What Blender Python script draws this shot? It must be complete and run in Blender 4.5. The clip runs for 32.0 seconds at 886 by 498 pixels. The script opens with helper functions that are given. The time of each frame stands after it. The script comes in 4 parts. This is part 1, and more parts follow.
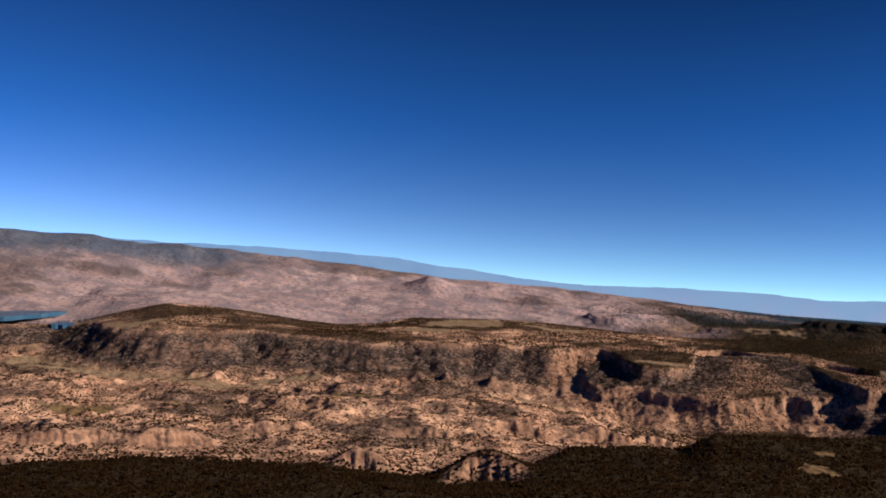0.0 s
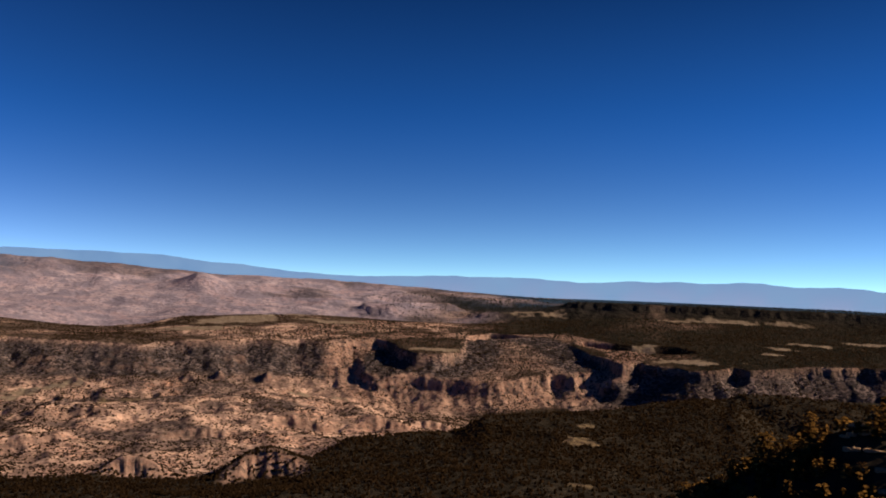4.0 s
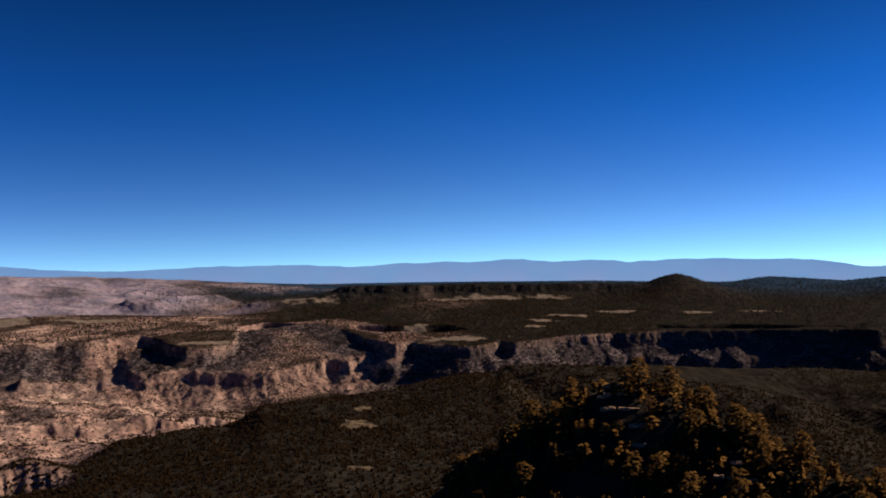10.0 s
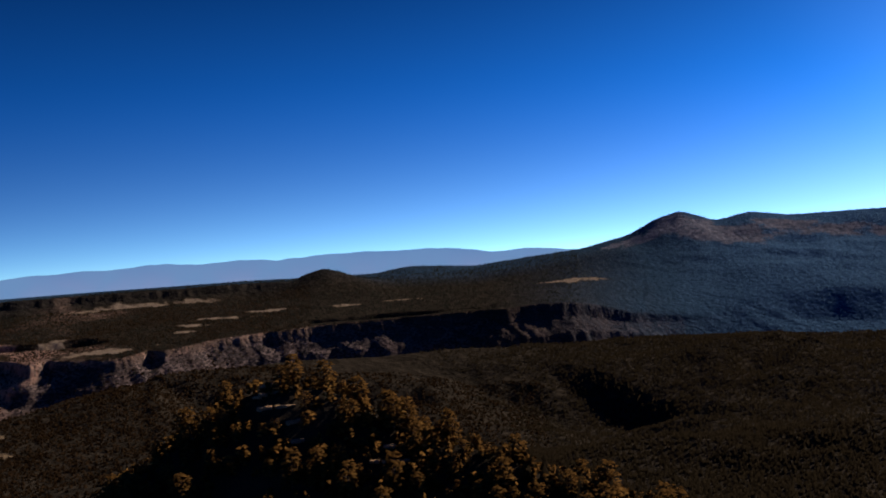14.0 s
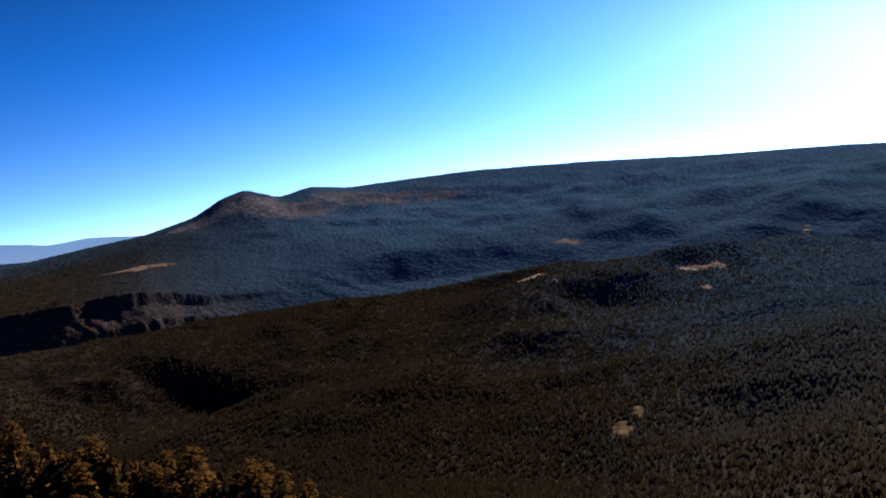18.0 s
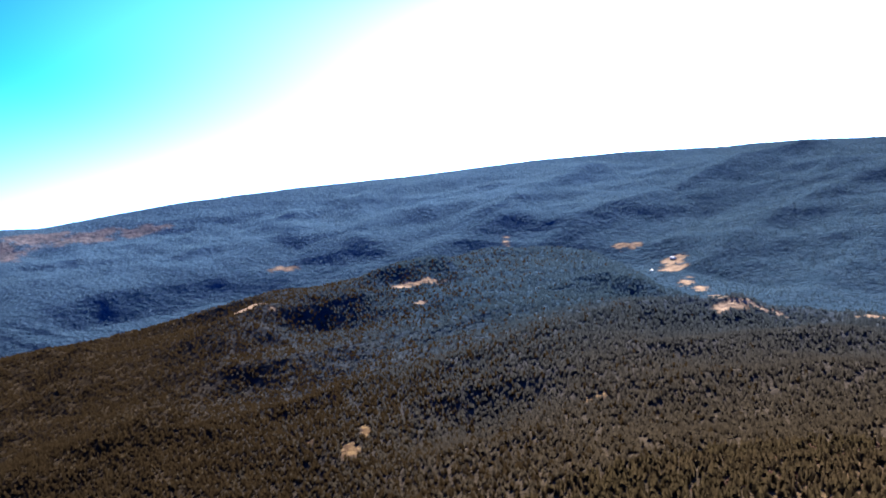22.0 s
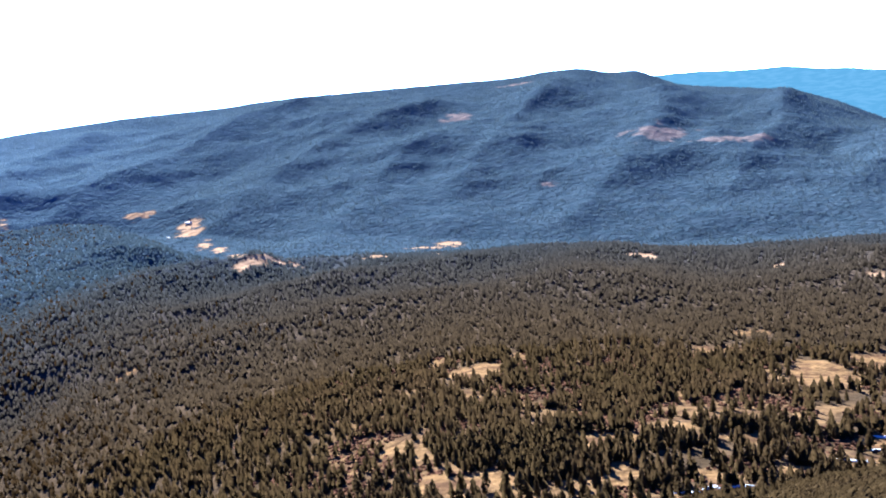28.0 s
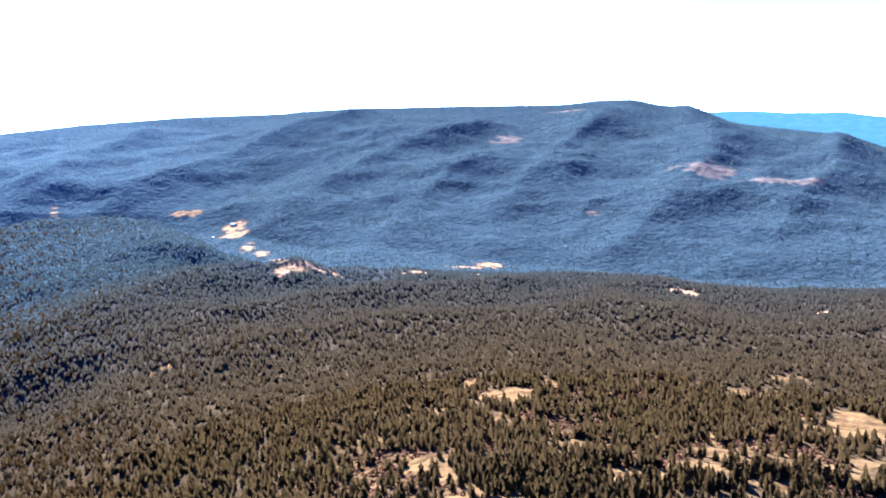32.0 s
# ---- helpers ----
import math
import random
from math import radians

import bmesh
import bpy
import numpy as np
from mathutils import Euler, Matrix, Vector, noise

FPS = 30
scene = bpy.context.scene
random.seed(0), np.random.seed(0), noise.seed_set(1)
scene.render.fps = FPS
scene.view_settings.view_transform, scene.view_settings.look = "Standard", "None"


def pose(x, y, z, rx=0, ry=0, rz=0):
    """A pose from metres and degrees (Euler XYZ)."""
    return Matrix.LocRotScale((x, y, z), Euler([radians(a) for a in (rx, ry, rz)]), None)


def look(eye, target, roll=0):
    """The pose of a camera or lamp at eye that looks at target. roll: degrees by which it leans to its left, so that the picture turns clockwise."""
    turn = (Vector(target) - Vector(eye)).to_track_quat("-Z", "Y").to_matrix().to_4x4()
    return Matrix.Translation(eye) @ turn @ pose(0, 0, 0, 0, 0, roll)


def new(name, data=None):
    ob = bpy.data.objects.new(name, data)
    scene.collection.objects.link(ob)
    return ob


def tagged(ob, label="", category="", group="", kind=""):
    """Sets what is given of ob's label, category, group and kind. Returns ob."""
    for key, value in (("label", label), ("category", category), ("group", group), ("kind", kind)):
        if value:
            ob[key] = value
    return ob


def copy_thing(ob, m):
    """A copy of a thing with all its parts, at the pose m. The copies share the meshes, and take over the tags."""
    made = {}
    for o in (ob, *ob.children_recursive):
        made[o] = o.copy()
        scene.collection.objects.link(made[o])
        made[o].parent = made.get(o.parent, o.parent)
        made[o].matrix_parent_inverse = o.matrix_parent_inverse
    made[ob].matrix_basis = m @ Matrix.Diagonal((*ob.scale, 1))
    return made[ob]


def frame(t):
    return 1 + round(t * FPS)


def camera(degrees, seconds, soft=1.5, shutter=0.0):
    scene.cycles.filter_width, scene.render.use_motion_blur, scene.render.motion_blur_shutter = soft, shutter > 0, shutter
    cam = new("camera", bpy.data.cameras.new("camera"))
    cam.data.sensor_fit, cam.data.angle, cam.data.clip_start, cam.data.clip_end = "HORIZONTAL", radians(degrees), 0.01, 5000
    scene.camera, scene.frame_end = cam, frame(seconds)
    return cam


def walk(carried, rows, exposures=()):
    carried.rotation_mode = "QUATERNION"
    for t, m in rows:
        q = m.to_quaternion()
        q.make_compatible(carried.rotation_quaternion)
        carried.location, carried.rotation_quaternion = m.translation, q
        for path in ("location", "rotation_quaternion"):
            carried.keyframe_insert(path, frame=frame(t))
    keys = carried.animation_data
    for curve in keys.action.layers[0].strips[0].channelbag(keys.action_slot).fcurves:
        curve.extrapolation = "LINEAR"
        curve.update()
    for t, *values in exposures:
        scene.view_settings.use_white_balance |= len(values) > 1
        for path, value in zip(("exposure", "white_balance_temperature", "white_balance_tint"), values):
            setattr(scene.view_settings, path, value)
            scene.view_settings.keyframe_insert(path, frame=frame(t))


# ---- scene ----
import functools

HFOV = 49.5
EYE = Vector((0.0, 0.0, 600.0))          # on a lookout hill, 600 m above the datum of the plan
cam = camera(HFOV, 32.0, soft=1.8)
# seconds, turn to the left, tilt, lean (degrees)
TURNS = [
    (0.0, -0.00, -3.17, 1.71), (0.5, -2.65, -3.18, 1.34), (1.0, -4.46, -3.10, 0.43), (1.5, -6.14, -3.09, 0.19),
    (2.0, -7.58, -3.21, -0.02), (2.5, -9.46, -3.35, 0.06), (3.0, -11.02, -3.35, 0.50), (3.5, -12.25, -3.36, 0.86),
    (5.5, -17.57, -3.27, -0.03), (6.0, -18.82, -3.25, -0.21), (6.5, -19.78, -3.11, -0.56), (7.0, -20.98, -2.93, -0.52),
    (7.5, -22.23, -2.98, -0.17), (8.0, -22.91, -3.66, -0.21), (8.5, -23.25, -2.59, -2.52), (9.0, -24.49, -3.46, -2.10),
    (9.5, -25.56, -4.40, -1.64), (10.0, -27.21, -4.21, -0.78), (10.5, -28.71, -4.80, -0.78), (11.0, -31.31, -5.31, -1.26),
    (11.5, -33.92, -5.21, -1.40), (12.0, -37.21, -4.51, -1.07), (12.5, -40.33, -4.12, -1.56), (13.0, -42.91, -3.93, -1.76),
    (13.5, -45.33, -4.39, -2.16), (15.5, -57.15, -5.36, -2.60), (16.0, -59.99, -5.63, -3.04), (16.5, -62.89, -6.06, -2.91),
    (17.0, -66.35, -6.14, -3.53), (17.5, -69.76, -7.12, -3.75), (18.0, -73.38, -7.50, -4.32), (18.5, -78.64, -8.57, -6.03),
    (19.0, -83.04, -9.29, -6.22), (19.5, -84.11, -11.19, -6.29), (20.0, -84.12, -11.15, -5.56), (20.5, -83.31, -10.86, -7.50),
    (21.0, -84.53, -9.26, -3.92), (21.5, -87.59, -9.76, 0.13), (22.0, -90.49, -7.52, -6.29), (22.5, -94.97, -10.89, -8.41),
    (23.0, -99.73, -14.40, -7.01), (23.5, -103.67, -12.48, -7.14), (24.0, -106.86, -14.31, -3.29), (24.5, -109.64, -13.39, -3.74),
    (25.0, -114.40, -10.02, -5.91), (25.5, -115.76, -12.31, -8.78), (26.0, -116.90, -15.29, -8.21), (26.5, -117.22, -13.30, -8.04),
    (28.5, -119.01, -13.47, -7.64), (29.0, -119.04, -13.73, -7.20), (29.5, -119.07, -13.81, -7.28), (30.0, -119.32, -13.62, -7.82),
    (30.5, -119.43, -13.50, -9.67), (31.0, -118.67, -14.52, -7.33), (31.5, -113.32, -15.49, -3.62), (32.0, -116.31, -11.83, -4.02),
]


def aim(turn, tilt, lean):
    return Matrix.Translation(EYE) @ pose(0, 0, 0, 0, 0, turn) @ pose(0, 0, 0, 90 + tilt, 0, 0) @ pose(0, 0, 0, 0, 0, lean)


walk(cam, [(t, aim(a, b, c)) for t, a, b, c in TURNS],
     exposures=[(0, 0.75, 7400, 10), (6, 0.6, 7000, 10), (9, 0.55, 6500, 10), (13, 0.3, 6250, 10), (16, 0.25, 6250, 10), (18, 0.6, 6350, 10), (19, 1.2, 6350, 10), (20, 1.95, 6200, 10),
                (21, 2.25, 6150, 10), (22, 2.35, 6100, 10), (23, 2.65, 6050, 10), (26, 2.9, 6000, 10), (30, 2.9, 6000, 10), (31, 2.95, 6000, 10), (32, 3.3, 6000, 10)])

# ---- world and sun ----
SUN_BEARING, SUN_HEIGHT = 101.0, 28.0    # degrees clockwise from +y, degrees above the horizon
world = bpy.data.worlds.new("world")
scene.world = world
world.use_nodes = True
wn, wl = world.node_tree.nodes, world.node_tree.links
sky = wn.new("ShaderNodeTexSky")
sky.sky_type, sky.sun_disc = "NISHITA", False
sky.sun_elevation, sky.sun_rotation = radians(SUN_HEIGHT), radians(SUN_BEARING)
sky.altitude, sky.air_density, sky.dust_density, sky.ozone_density = 3000, 1.0, 1.8, 2.0
where = wn.new("ShaderNodeTexCoord")
lift = wn.new("ShaderNodeVectorMath")    # sky lowered and stretched upwards to fit the camera's view
lift.operation = "MULTIPLY_ADD"
lift.inputs[1].default_value, lift.inputs[2].default_value = (1, 1, 2.6), (0, 0, 0.31)
unit = wn.new("ShaderNodeVectorMath")
unit.operation = "NORMALIZE"
deep = wn.new("ShaderNodeGamma")         # the thin, dry air of high ground: a deeper blue overhead
deep.inputs["Gamma"].default_value = 1.65
wl.new(where.outputs["Generated"], lift.inputs[0])
wl.new(lift.outputs[0], unit.inputs[0])
wl.new(unit.outputs[0], sky.inputs["Vector"])
wl.new(sky.outputs[0], deep.inputs["Color"])


def blend(kind, fac, a, b):
    x = wn.new("ShaderNodeMix")
    x.data_type, x.blend_type = "RGBA", kind
    for socket, v in ((x.inputs["Factor"], fac), (x.inputs["A"], a), (x.inputs["B"], b)):
        if isinstance(v, bpy.types.NodeSocket):
            wl.new(v, socket)
        else:
            socket.default_value = v if isinstance(v, float) else (*v, 1)
    return x.outputs["Result"]


def ramp(value, low, high):
    r = wn.new("ShaderNodeMapRange")
    r.interpolation_type = "SMOOTHSTEP"
    r.inputs["From Min"].default_value, r.inputs["From Max"].default_value = low, high
    wl.new(value, r.inputs["Value"])
    return r.outputs["Result"]


# pale haze along the horizon, deep clear azure above it, and a broad white aureole round the sun
split = wn.new("ShaderNodeSeparateXYZ")
wl.new(where.outputs["Generated"], split.inputs[0])
beside = wn.new("ShaderNodeVectorMath")
beside.operation = "DOT_PRODUCT"
beside.inputs[1].default_value = (math.sin(radians(SUN_BEARING)) * math.cos(radians(SUN_HEIGHT)),
                                  math.cos(radians(SUN_BEARING)) * math.cos(radians(SUN_HEIGHT)), math.sin(radians(SUN_HEIGHT)))
wl.new(where.outputs["Generated"], beside.inputs[0])
# the sky is deepest square to the sun, over the canyon
square = wn.new("ShaderNodeVectorMath")
square.operation = "DOT_PRODUCT"
square.inputs[1].default_value = (math.sin(radians(30)), math.cos(radians(30)), 0)
wl.new(where.outputs["Generated"], square.inputs[0])
aside = ramp(square.outputs["Value"], 0.55, 1.0)
low_air = blend("MIX", ramp(split.outputs["Z"], -0.09, 0.1), (1.1, 0.98, 0.86), (0.2, 0.76, 1.06))
low_air = blend("MULTIPLY", aside, low_air, (0.46, 0.58, 0.6))
high_air = blend("MIX", ramp(split.outputs["Z"], 0.04, 0.34), low_air, blend("MULTIPLY", aside, (0.07, 0.3, 0.53), (0.14, 0.32, 0.32)))
air = blend("MIX", ramp(beside.outputs["Value"], 0.77, 0.93), high_air,
            blend("MIX", ramp(split.outputs["Z"], 0.0, 0.2), (0.75, 0.94, 0.9), (0.3, 0.66, 0.9)))
wl.new(blend("MULTIPLY", 1.0, deep.outputs[0], air), wn["Background"].inputs["Color"])
wn["Background"].inputs["Strength"].default_value = 0.075

sun = new("sun", bpy.data.lights.new("sun", "SUN"))
sun.data.energy, sun.data.angle, sun.data.color = 4.2, radians(0.5), (1.0, 0.91, 0.8)
sb, sh = radians(SUN_BEARING), radians(SUN_HEIGHT)
toward = Vector((math.sin(sb) * math.cos(sh), math.cos(sb) * math.cos(sh), math.sin(sh)))
sun.matrix_world = look(toward * 1000 + EYE, EYE)


# ---- small helpers ----
def mesh_from(name, verts, faces, smooth=False, corners=3):
    """A mesh from numpy arrays of places and of faces with the same number of corners."""
    me = bpy.data.meshes.new(name)
    verts, faces = np.ascontiguousarray(verts, dtype=np.float32), np.ascontiguousarray(faces, dtype=np.int32)
    me.vertices.add(len(verts))
    me.vertices.foreach_set("co", verts.ravel())
    me.loops.add(faces.size)
    me.loops.foreach_set("vertex_index", faces.ravel())
    me.polygons.add(len(faces))
    me.polygons.foreach_set("loop_start", np.arange(0, faces.size, corners, dtype=np.int32))
    me.polygons.foreach_set("loop_total", np.full(len(faces), corners, dtype=np.int32))
    me.polygons.foreach_set("use_smooth", np.full(len(faces), smooth))
    me.update(calc_edges=True)
    return me


def set_normals(me, up):
    """Normals of its own for every vertex of a mesh."""
    up = (up / np.linalg.norm(up, axis=1, keepdims=True)).astype(np.float32)
    me.attributes.new("custom_normal", "FLOAT_VECTOR", "POINT").data.foreach_set("vector", up.ravel())
    me.update()


def lattice(seed):
    return np.random.RandomState(seed).rand(256, 256).astype(np.float32)


LATTICES = [lattice(s) for s in range(8)]


def value_noise(x, y, seed=0):
    """Smooth noise from 0 to 1 with one bump a unit."""
    g = LATTICES[seed % 8]
    x, y = np.asarray(x, np.float32), np.asarray(y, np.float32)
    xi, yi = np.floor(x), np.floor(y)
    fx, fy = x - xi, y - yi
    xi, yi = xi.astype(np.int32), yi.astype(np.int32)
    fx, fy = fx * fx * (3 - 2 * fx), fy * fy * (3 - 2 * fy)
    x0, x1, y0, y1 = xi & 255, (xi + 1) & 255, yi & 255, (yi + 1) & 255
    return (g[x0, y0] * (1 - fx) + g[x1, y0] * fx) * (1 - fy) + (g[x0, y1] * (1 - fx) + g[x1, y1] * fx) * fy


def fbm(x, y, seed=0, octaves=4):
    out, amp, total = 0, 1.0, 0.0
    for k in range(octaves):
        out = out + amp * value_noise(x * 2**k + 17.3 * k, y * 2**k + 5.1 * k, seed + k)
        total, amp = total + amp, amp * 0.5
    return out / total - 0.5


def ridged(x, y, seed=0, octaves=3):
    out, amp, total = 0, 1.0, 0.0
    for k in range(octaves):
        out = out + amp * (1 - np.abs(2 * value_noise(x * 2**k + 31.7 * k, y * 2**k + 9.2 * k, seed + k) - 1))
        total, amp = total + amp, amp * 0.5
    return out / total


def step(a, b, x):
    t = np.clip((x - a) / (b - a), 0, 1)
    return t * t * (3 - 2 * t)


# ---- lie of the land: lines across the view, each (bearing in degrees, distance in m, dip below the eye in degrees) ----
HILL_FOOT = [(0, 250, 36), (60, 250, 36), (110, 240, 36), (128, 220, 35), (133, 210, 32.2), (137, 205, 30.2), (140, 205, 28.8), (144, 205, 27.8), (150, 205, 26.4)]
NEAR_GROUND = [(-25, 1000, 18.6), (0, 1050, 19), (20, 1050, 18.5), (40, 1050, 19.3), (60, 1050, 20.3), (80, 1000, 21.5),
               (90, 760, 22.5), (100, 560, 25), (116, 360, 28.2), (130, 350, 28.8), (147, 335, 29.5)]
NEAR_HOLLOW = [(-25, 1300, 16.6), (-10, 1300, 17.0), (2, 1300, 17.7), (20, 1350, 15.6), (32, 1500, 14.3), (45, 1600, 14.8), (60, 1700, 14.4),
               (75, 1500, 15.6), (86, 1300, 16.8), (95, 1100, 17.3), (105, 850, 18.6), (120, 680, 20.1), (140, 620, 22), (147, 600, 22.5)]
NEAR_CREST = [(-25, 1500, 15.0), (-22, 1500, 15.15), (-17, 1500, 15.4), (-12.5, 1500, 15.8), (-7, 1480, 16.2), (-3, 1450, 16.6), (1, 1430, 16.9),
              (4.5, 1450, 16.5), (6.2, 1500, 15.6), (8.2, 1580, 14.5), (11.7, 1600, 14.15), (14.4, 1620, 14.05),
              (16.3, 1650, 13.0), (19.4, 1700, 12.7), (24.2, 1800, 12.3), (30.1, 1900, 11.5), (30.9, 1900, 10.9), (34, 1950, 11.1), (43, 2150, 10.9),
              (50, 2300, 10.9), (57, 2350, 10.8), (63, 2400, 10.4), (68, 2400, 10.1), (74, 2350, 9.6), (79.4, 2300, 9.2),
              (85.3, 2450, 8.6), (90.5, 2600, 8.0), (94, 2700, 7.9), (98, 2500, 8.4), (101, 2250, 9.3), (103.2, 1950, 11.1),
              (106, 1700, 12.5), (109.5, 1600, 12.7), (113.4, 1550, 12.95), (123, 1500, 13.9), (130, 1450, 14.4), (136, 1420, 14.8), (145, 1400, 14.7)]
BACK_HOLLOW = [(-25, 1800, 13.6), (-10, 1800, 14.0), (0, 1800, 14.4), (9, 1900, 14.3), (14, 2000, 14.2), (20, 2050, 14.4), (30, 2200, 14.0), (45, 2450, 12.8),
               (57, 2700, 11.6), (70, 2750, 11.0), (80, 2700, 10.8), (90, 2850, 9.0), (97, 2750, 9.5), (101, 2450, 10.6), (104, 2200, 11.6),
               (109, 1900, 12.9), (118, 1850, 13.4), (131, 1750, 14.9), (145, 1800, 14.9)]
BASIN = [(-25, 2480, 10.6), (-14, 2530, 10.8), (-5, 2520, 10.75), (3, 2500, 11.05), (8, 2460, 11.8), (10, 2350, 12.6), (15, 2290, 13.3), (17, 2330, 12.9),
         (21, 2420, 12.4), (31, 2450, 12.2), (45, 2620, 11.5), (60, 2800, 10.9)]
WALL_FOOT = [(45, 2600, 11.8), (57, 2900, 11), (70, 2950, 10.3), (80, 2950, 9.9), (90, 3000, 8.4),
             (97, 2900, 8.6), (104, 2550, 10.2), (109, 2300, 11.5), (118, 2100, 12.8), (131, 1950, 14.4), (145, 1950, 14.4)]
BENCH = [(45, 2700, 10.2), (57, 3000, 9.6), (70, 3100, 9.2), (80, 3100, 9), (90, 3150, 7.4),
         (97, 3050, 7.6), (104, 2700, 9.2), (109, 2500, 10.0), (118, 2350, 11.2), (131, 2200, 12.3), (145, 2200, 12.7)]
RIM = [(44, 2780, 8.9), (50, 2900, 8.3), (57, 3150, 8.3), (64, 3250, 7.9),
       (70, 3250, 7.4), (80, 3250, 7.5), (90, 3300, 6.3), (97, 3200, 6.4), (104, 3000, 7.4), (113, 2800, 7.9), (120, 2700, 8.7), (131, 2500, 9.8), (145, 2500, 11)]
PLATEAU = [(-25, 3150, 7.6), (-21, 3100, 7.7), (-18.9, 3080, 7.2), (-16, 3080, 6.6), (-12.7, 3080, 6.85), (-9.4, 3100, 7.35), (-6, 3150, 7.8), (-3.7, 3150, 7.7),
           (-1.7, 3200, 7.3), (4.8, 3200, 7.2), (8.2, 3200, 7.45), (12, 3200, 7.7), (15, 3200, 7.75), (20, 3200, 7.75), (24, 3200, 7.45), (30, 3250, 7.4),
           (36, 3300, 7.4), (45, 3300, 7.4), (50, 3300, 7.3),
           (57, 3400, 6.7), (64, 3500, 6.3), (70, 3500, 6.0), (80, 3500, 6.0), (90, 3500, 5.2), (97, 3450, 5.1), (104, 3400, 5.6), (113, 3200, 6.2),
           (120, 3100, 6.8), (131, 2900, 7.6), (145, 2900, 9.4)]
FAR_PLAIN = [(-27, 3800, 5.0), (-20, 3800, 5.2), (-14, 3800, 5.7), (-5, 3800, 6.05), (4, 3800, 6.3), (10, 3800, 6.5), (16, 3800, 6.7), (22, 3800, 6.75), (30, 3800, 6.7),
             (40, 3750, 6.7), (50, 3700, 6.5), (57, 3700, 5.6), (64, 3800, 4.9), (75, 3800, 4.7), (90, 3800, 4.1), (97, 3750, 4.2), (104, 3700, 4.4), (113, 3550, 4.7),
             (120, 3500, 5.1), (128, 3400, 5.6), (133, 3300, 6.2), (139, 3200, 7.1), (145, 3200, 9.0)]
SKYLINE = [(-27, 4300, 2.2), (-23, 4300, 2.55), (-20.5, 4300, 2.65), (-17.5, 4300, 3.0), (-12, 4300, 3.45), (-6.2, 4300, 4.1), (0.6, 4300, 4.85), (7.3, 4300, 5.3), (17, 4300, 6.0),
           (23.4, 4200, 6.35), (29.4, 4200, 6.25), (36, 4150, 6.15), (41, 4100, 6.2), (44, 4100, 6.1), (46, 4200, 5.75), (50, 4200, 5.9),
           (53, 4200, 5.5), (56.2, 4150, 5.1), (59, 4150, 4.35), (60.6, 4100, 3.4), (62, 4100, 2.95), (64, 4100, 3.6), (65.8, 4150, 3.1), (68, 4150, 3.35)]
SKYLINE_EAST = [(72, 4150, 3.1), (75.5, 4150, 2.9), (82, 4200, 2.85), (89, 4200, 2.95), (96.6, 4200, 2.8), (102, 4150, 2.85), (107, 4150, 3.1), (112, 4100, 3.15),
                (117, 4050, 3.4), (124, 4000, 3.74), (126, 4000, 3.62), (128, 3950, 3.65), (129.8, 3950, 4.15), (131.2, 3950, 4.15), (133.5, 3900, 5.3),
                (136.6, 3850, 5.8), (139.6, 3850, 6.2), (142, 3800, 7.1), (145, 3800, 8.6)]
BEYOND = [(-27, 4500, 5.6), (0, 4450, 5.95), (16, 4450, 6.3), (30, 4450, 6.3), (50, 4450, 6.3), (60, 4500, 5.2), (100, 4500, 4.6), (126, 4450, 5.2), (134, 4350, 8.5), (145, 4300, 9.6)]
EDGE = [(0, 4850, 6.05), (60, 4850, 6.2), (100, 4850, 6.2), (145, 4850, 9.5)]
# height of the mesa tops along the canyon's rim (bearing, m below the eye)
MESA_TOP = [(-25, 400), (-16, 384), (-12, 388), (-6, 404), (0, 408), (11, 418), (18, 431), (24, 430), (31, 426), (38, 424), (46, 415), (52, 405), (60, 390), (70, 380)]

BEARINGS = np.concatenate([np.arange(-34, 62, 0.125), np.arange(62, 150, 0.2), np.arange(150, 326, 1.5)])
RANGES = np.concatenate([[0.0, 20, 60, 120, 180], np.geomspace(230, 1290, 95), np.arange(1298, 3100, 7.2), np.geomspace(3110, 4850, 84)])


def across(line):
    """Distance and height of a line at every bearing of the grid, rounded a little."""
    b, d, dip = np.array(line, float).T
    fine = np.arange(-34.0, 326.0, 0.15)
    out = []
    for v in (d, -d * np.tan(np.radians(dip))):
        w = np.interp(fine, b, v, period=360)
        k = np.exp(-np.linspace(-2, 2, 9) ** 2)
        w = np.convolve(np.concatenate([w[-4:], w, w[:4]]), k / k.sum(), "valid")
        out.append(np.interp(BEARINGS, fine, w))
    return out


def profiles(lines, first, places):
    """Heights along every bearing through a row of lines, and which line a spot lies at, as a running number."""
    dist, high = np.array([r[0] for r in lines]), np.array([r[1] for r in lines])
    h = np.empty((len(BEARINGS), len(RANGES)), np.float32)
    place = np.empty_like(h)
    for i in range(len(BEARINGS)):
        xs, zs = np.concatenate([[0], dist[:, i]]), np.concatenate([first[i:i + 1], high[:, i]])
        h[i] = np.interp(RANGES, xs, zs)
        place[i] = np.interp(RANGES, xs, places)
    h[:, 1:-1] = (h[:, :-2] + 2 * h[:, 1:-1] + h[:, 2:]) / 4      # take the kinks off the slopes
    return h, place


A, R = (m.astype(np.float32) for m in np.meshgrid(np.radians(BEARINGS), RANGES, indexing="ij"))
X, Y = R * np.sin(A), R * np.cos(A)
DEG = np.degrees(A)
eye_height = np.full(len(BEARINGS), -2.2)
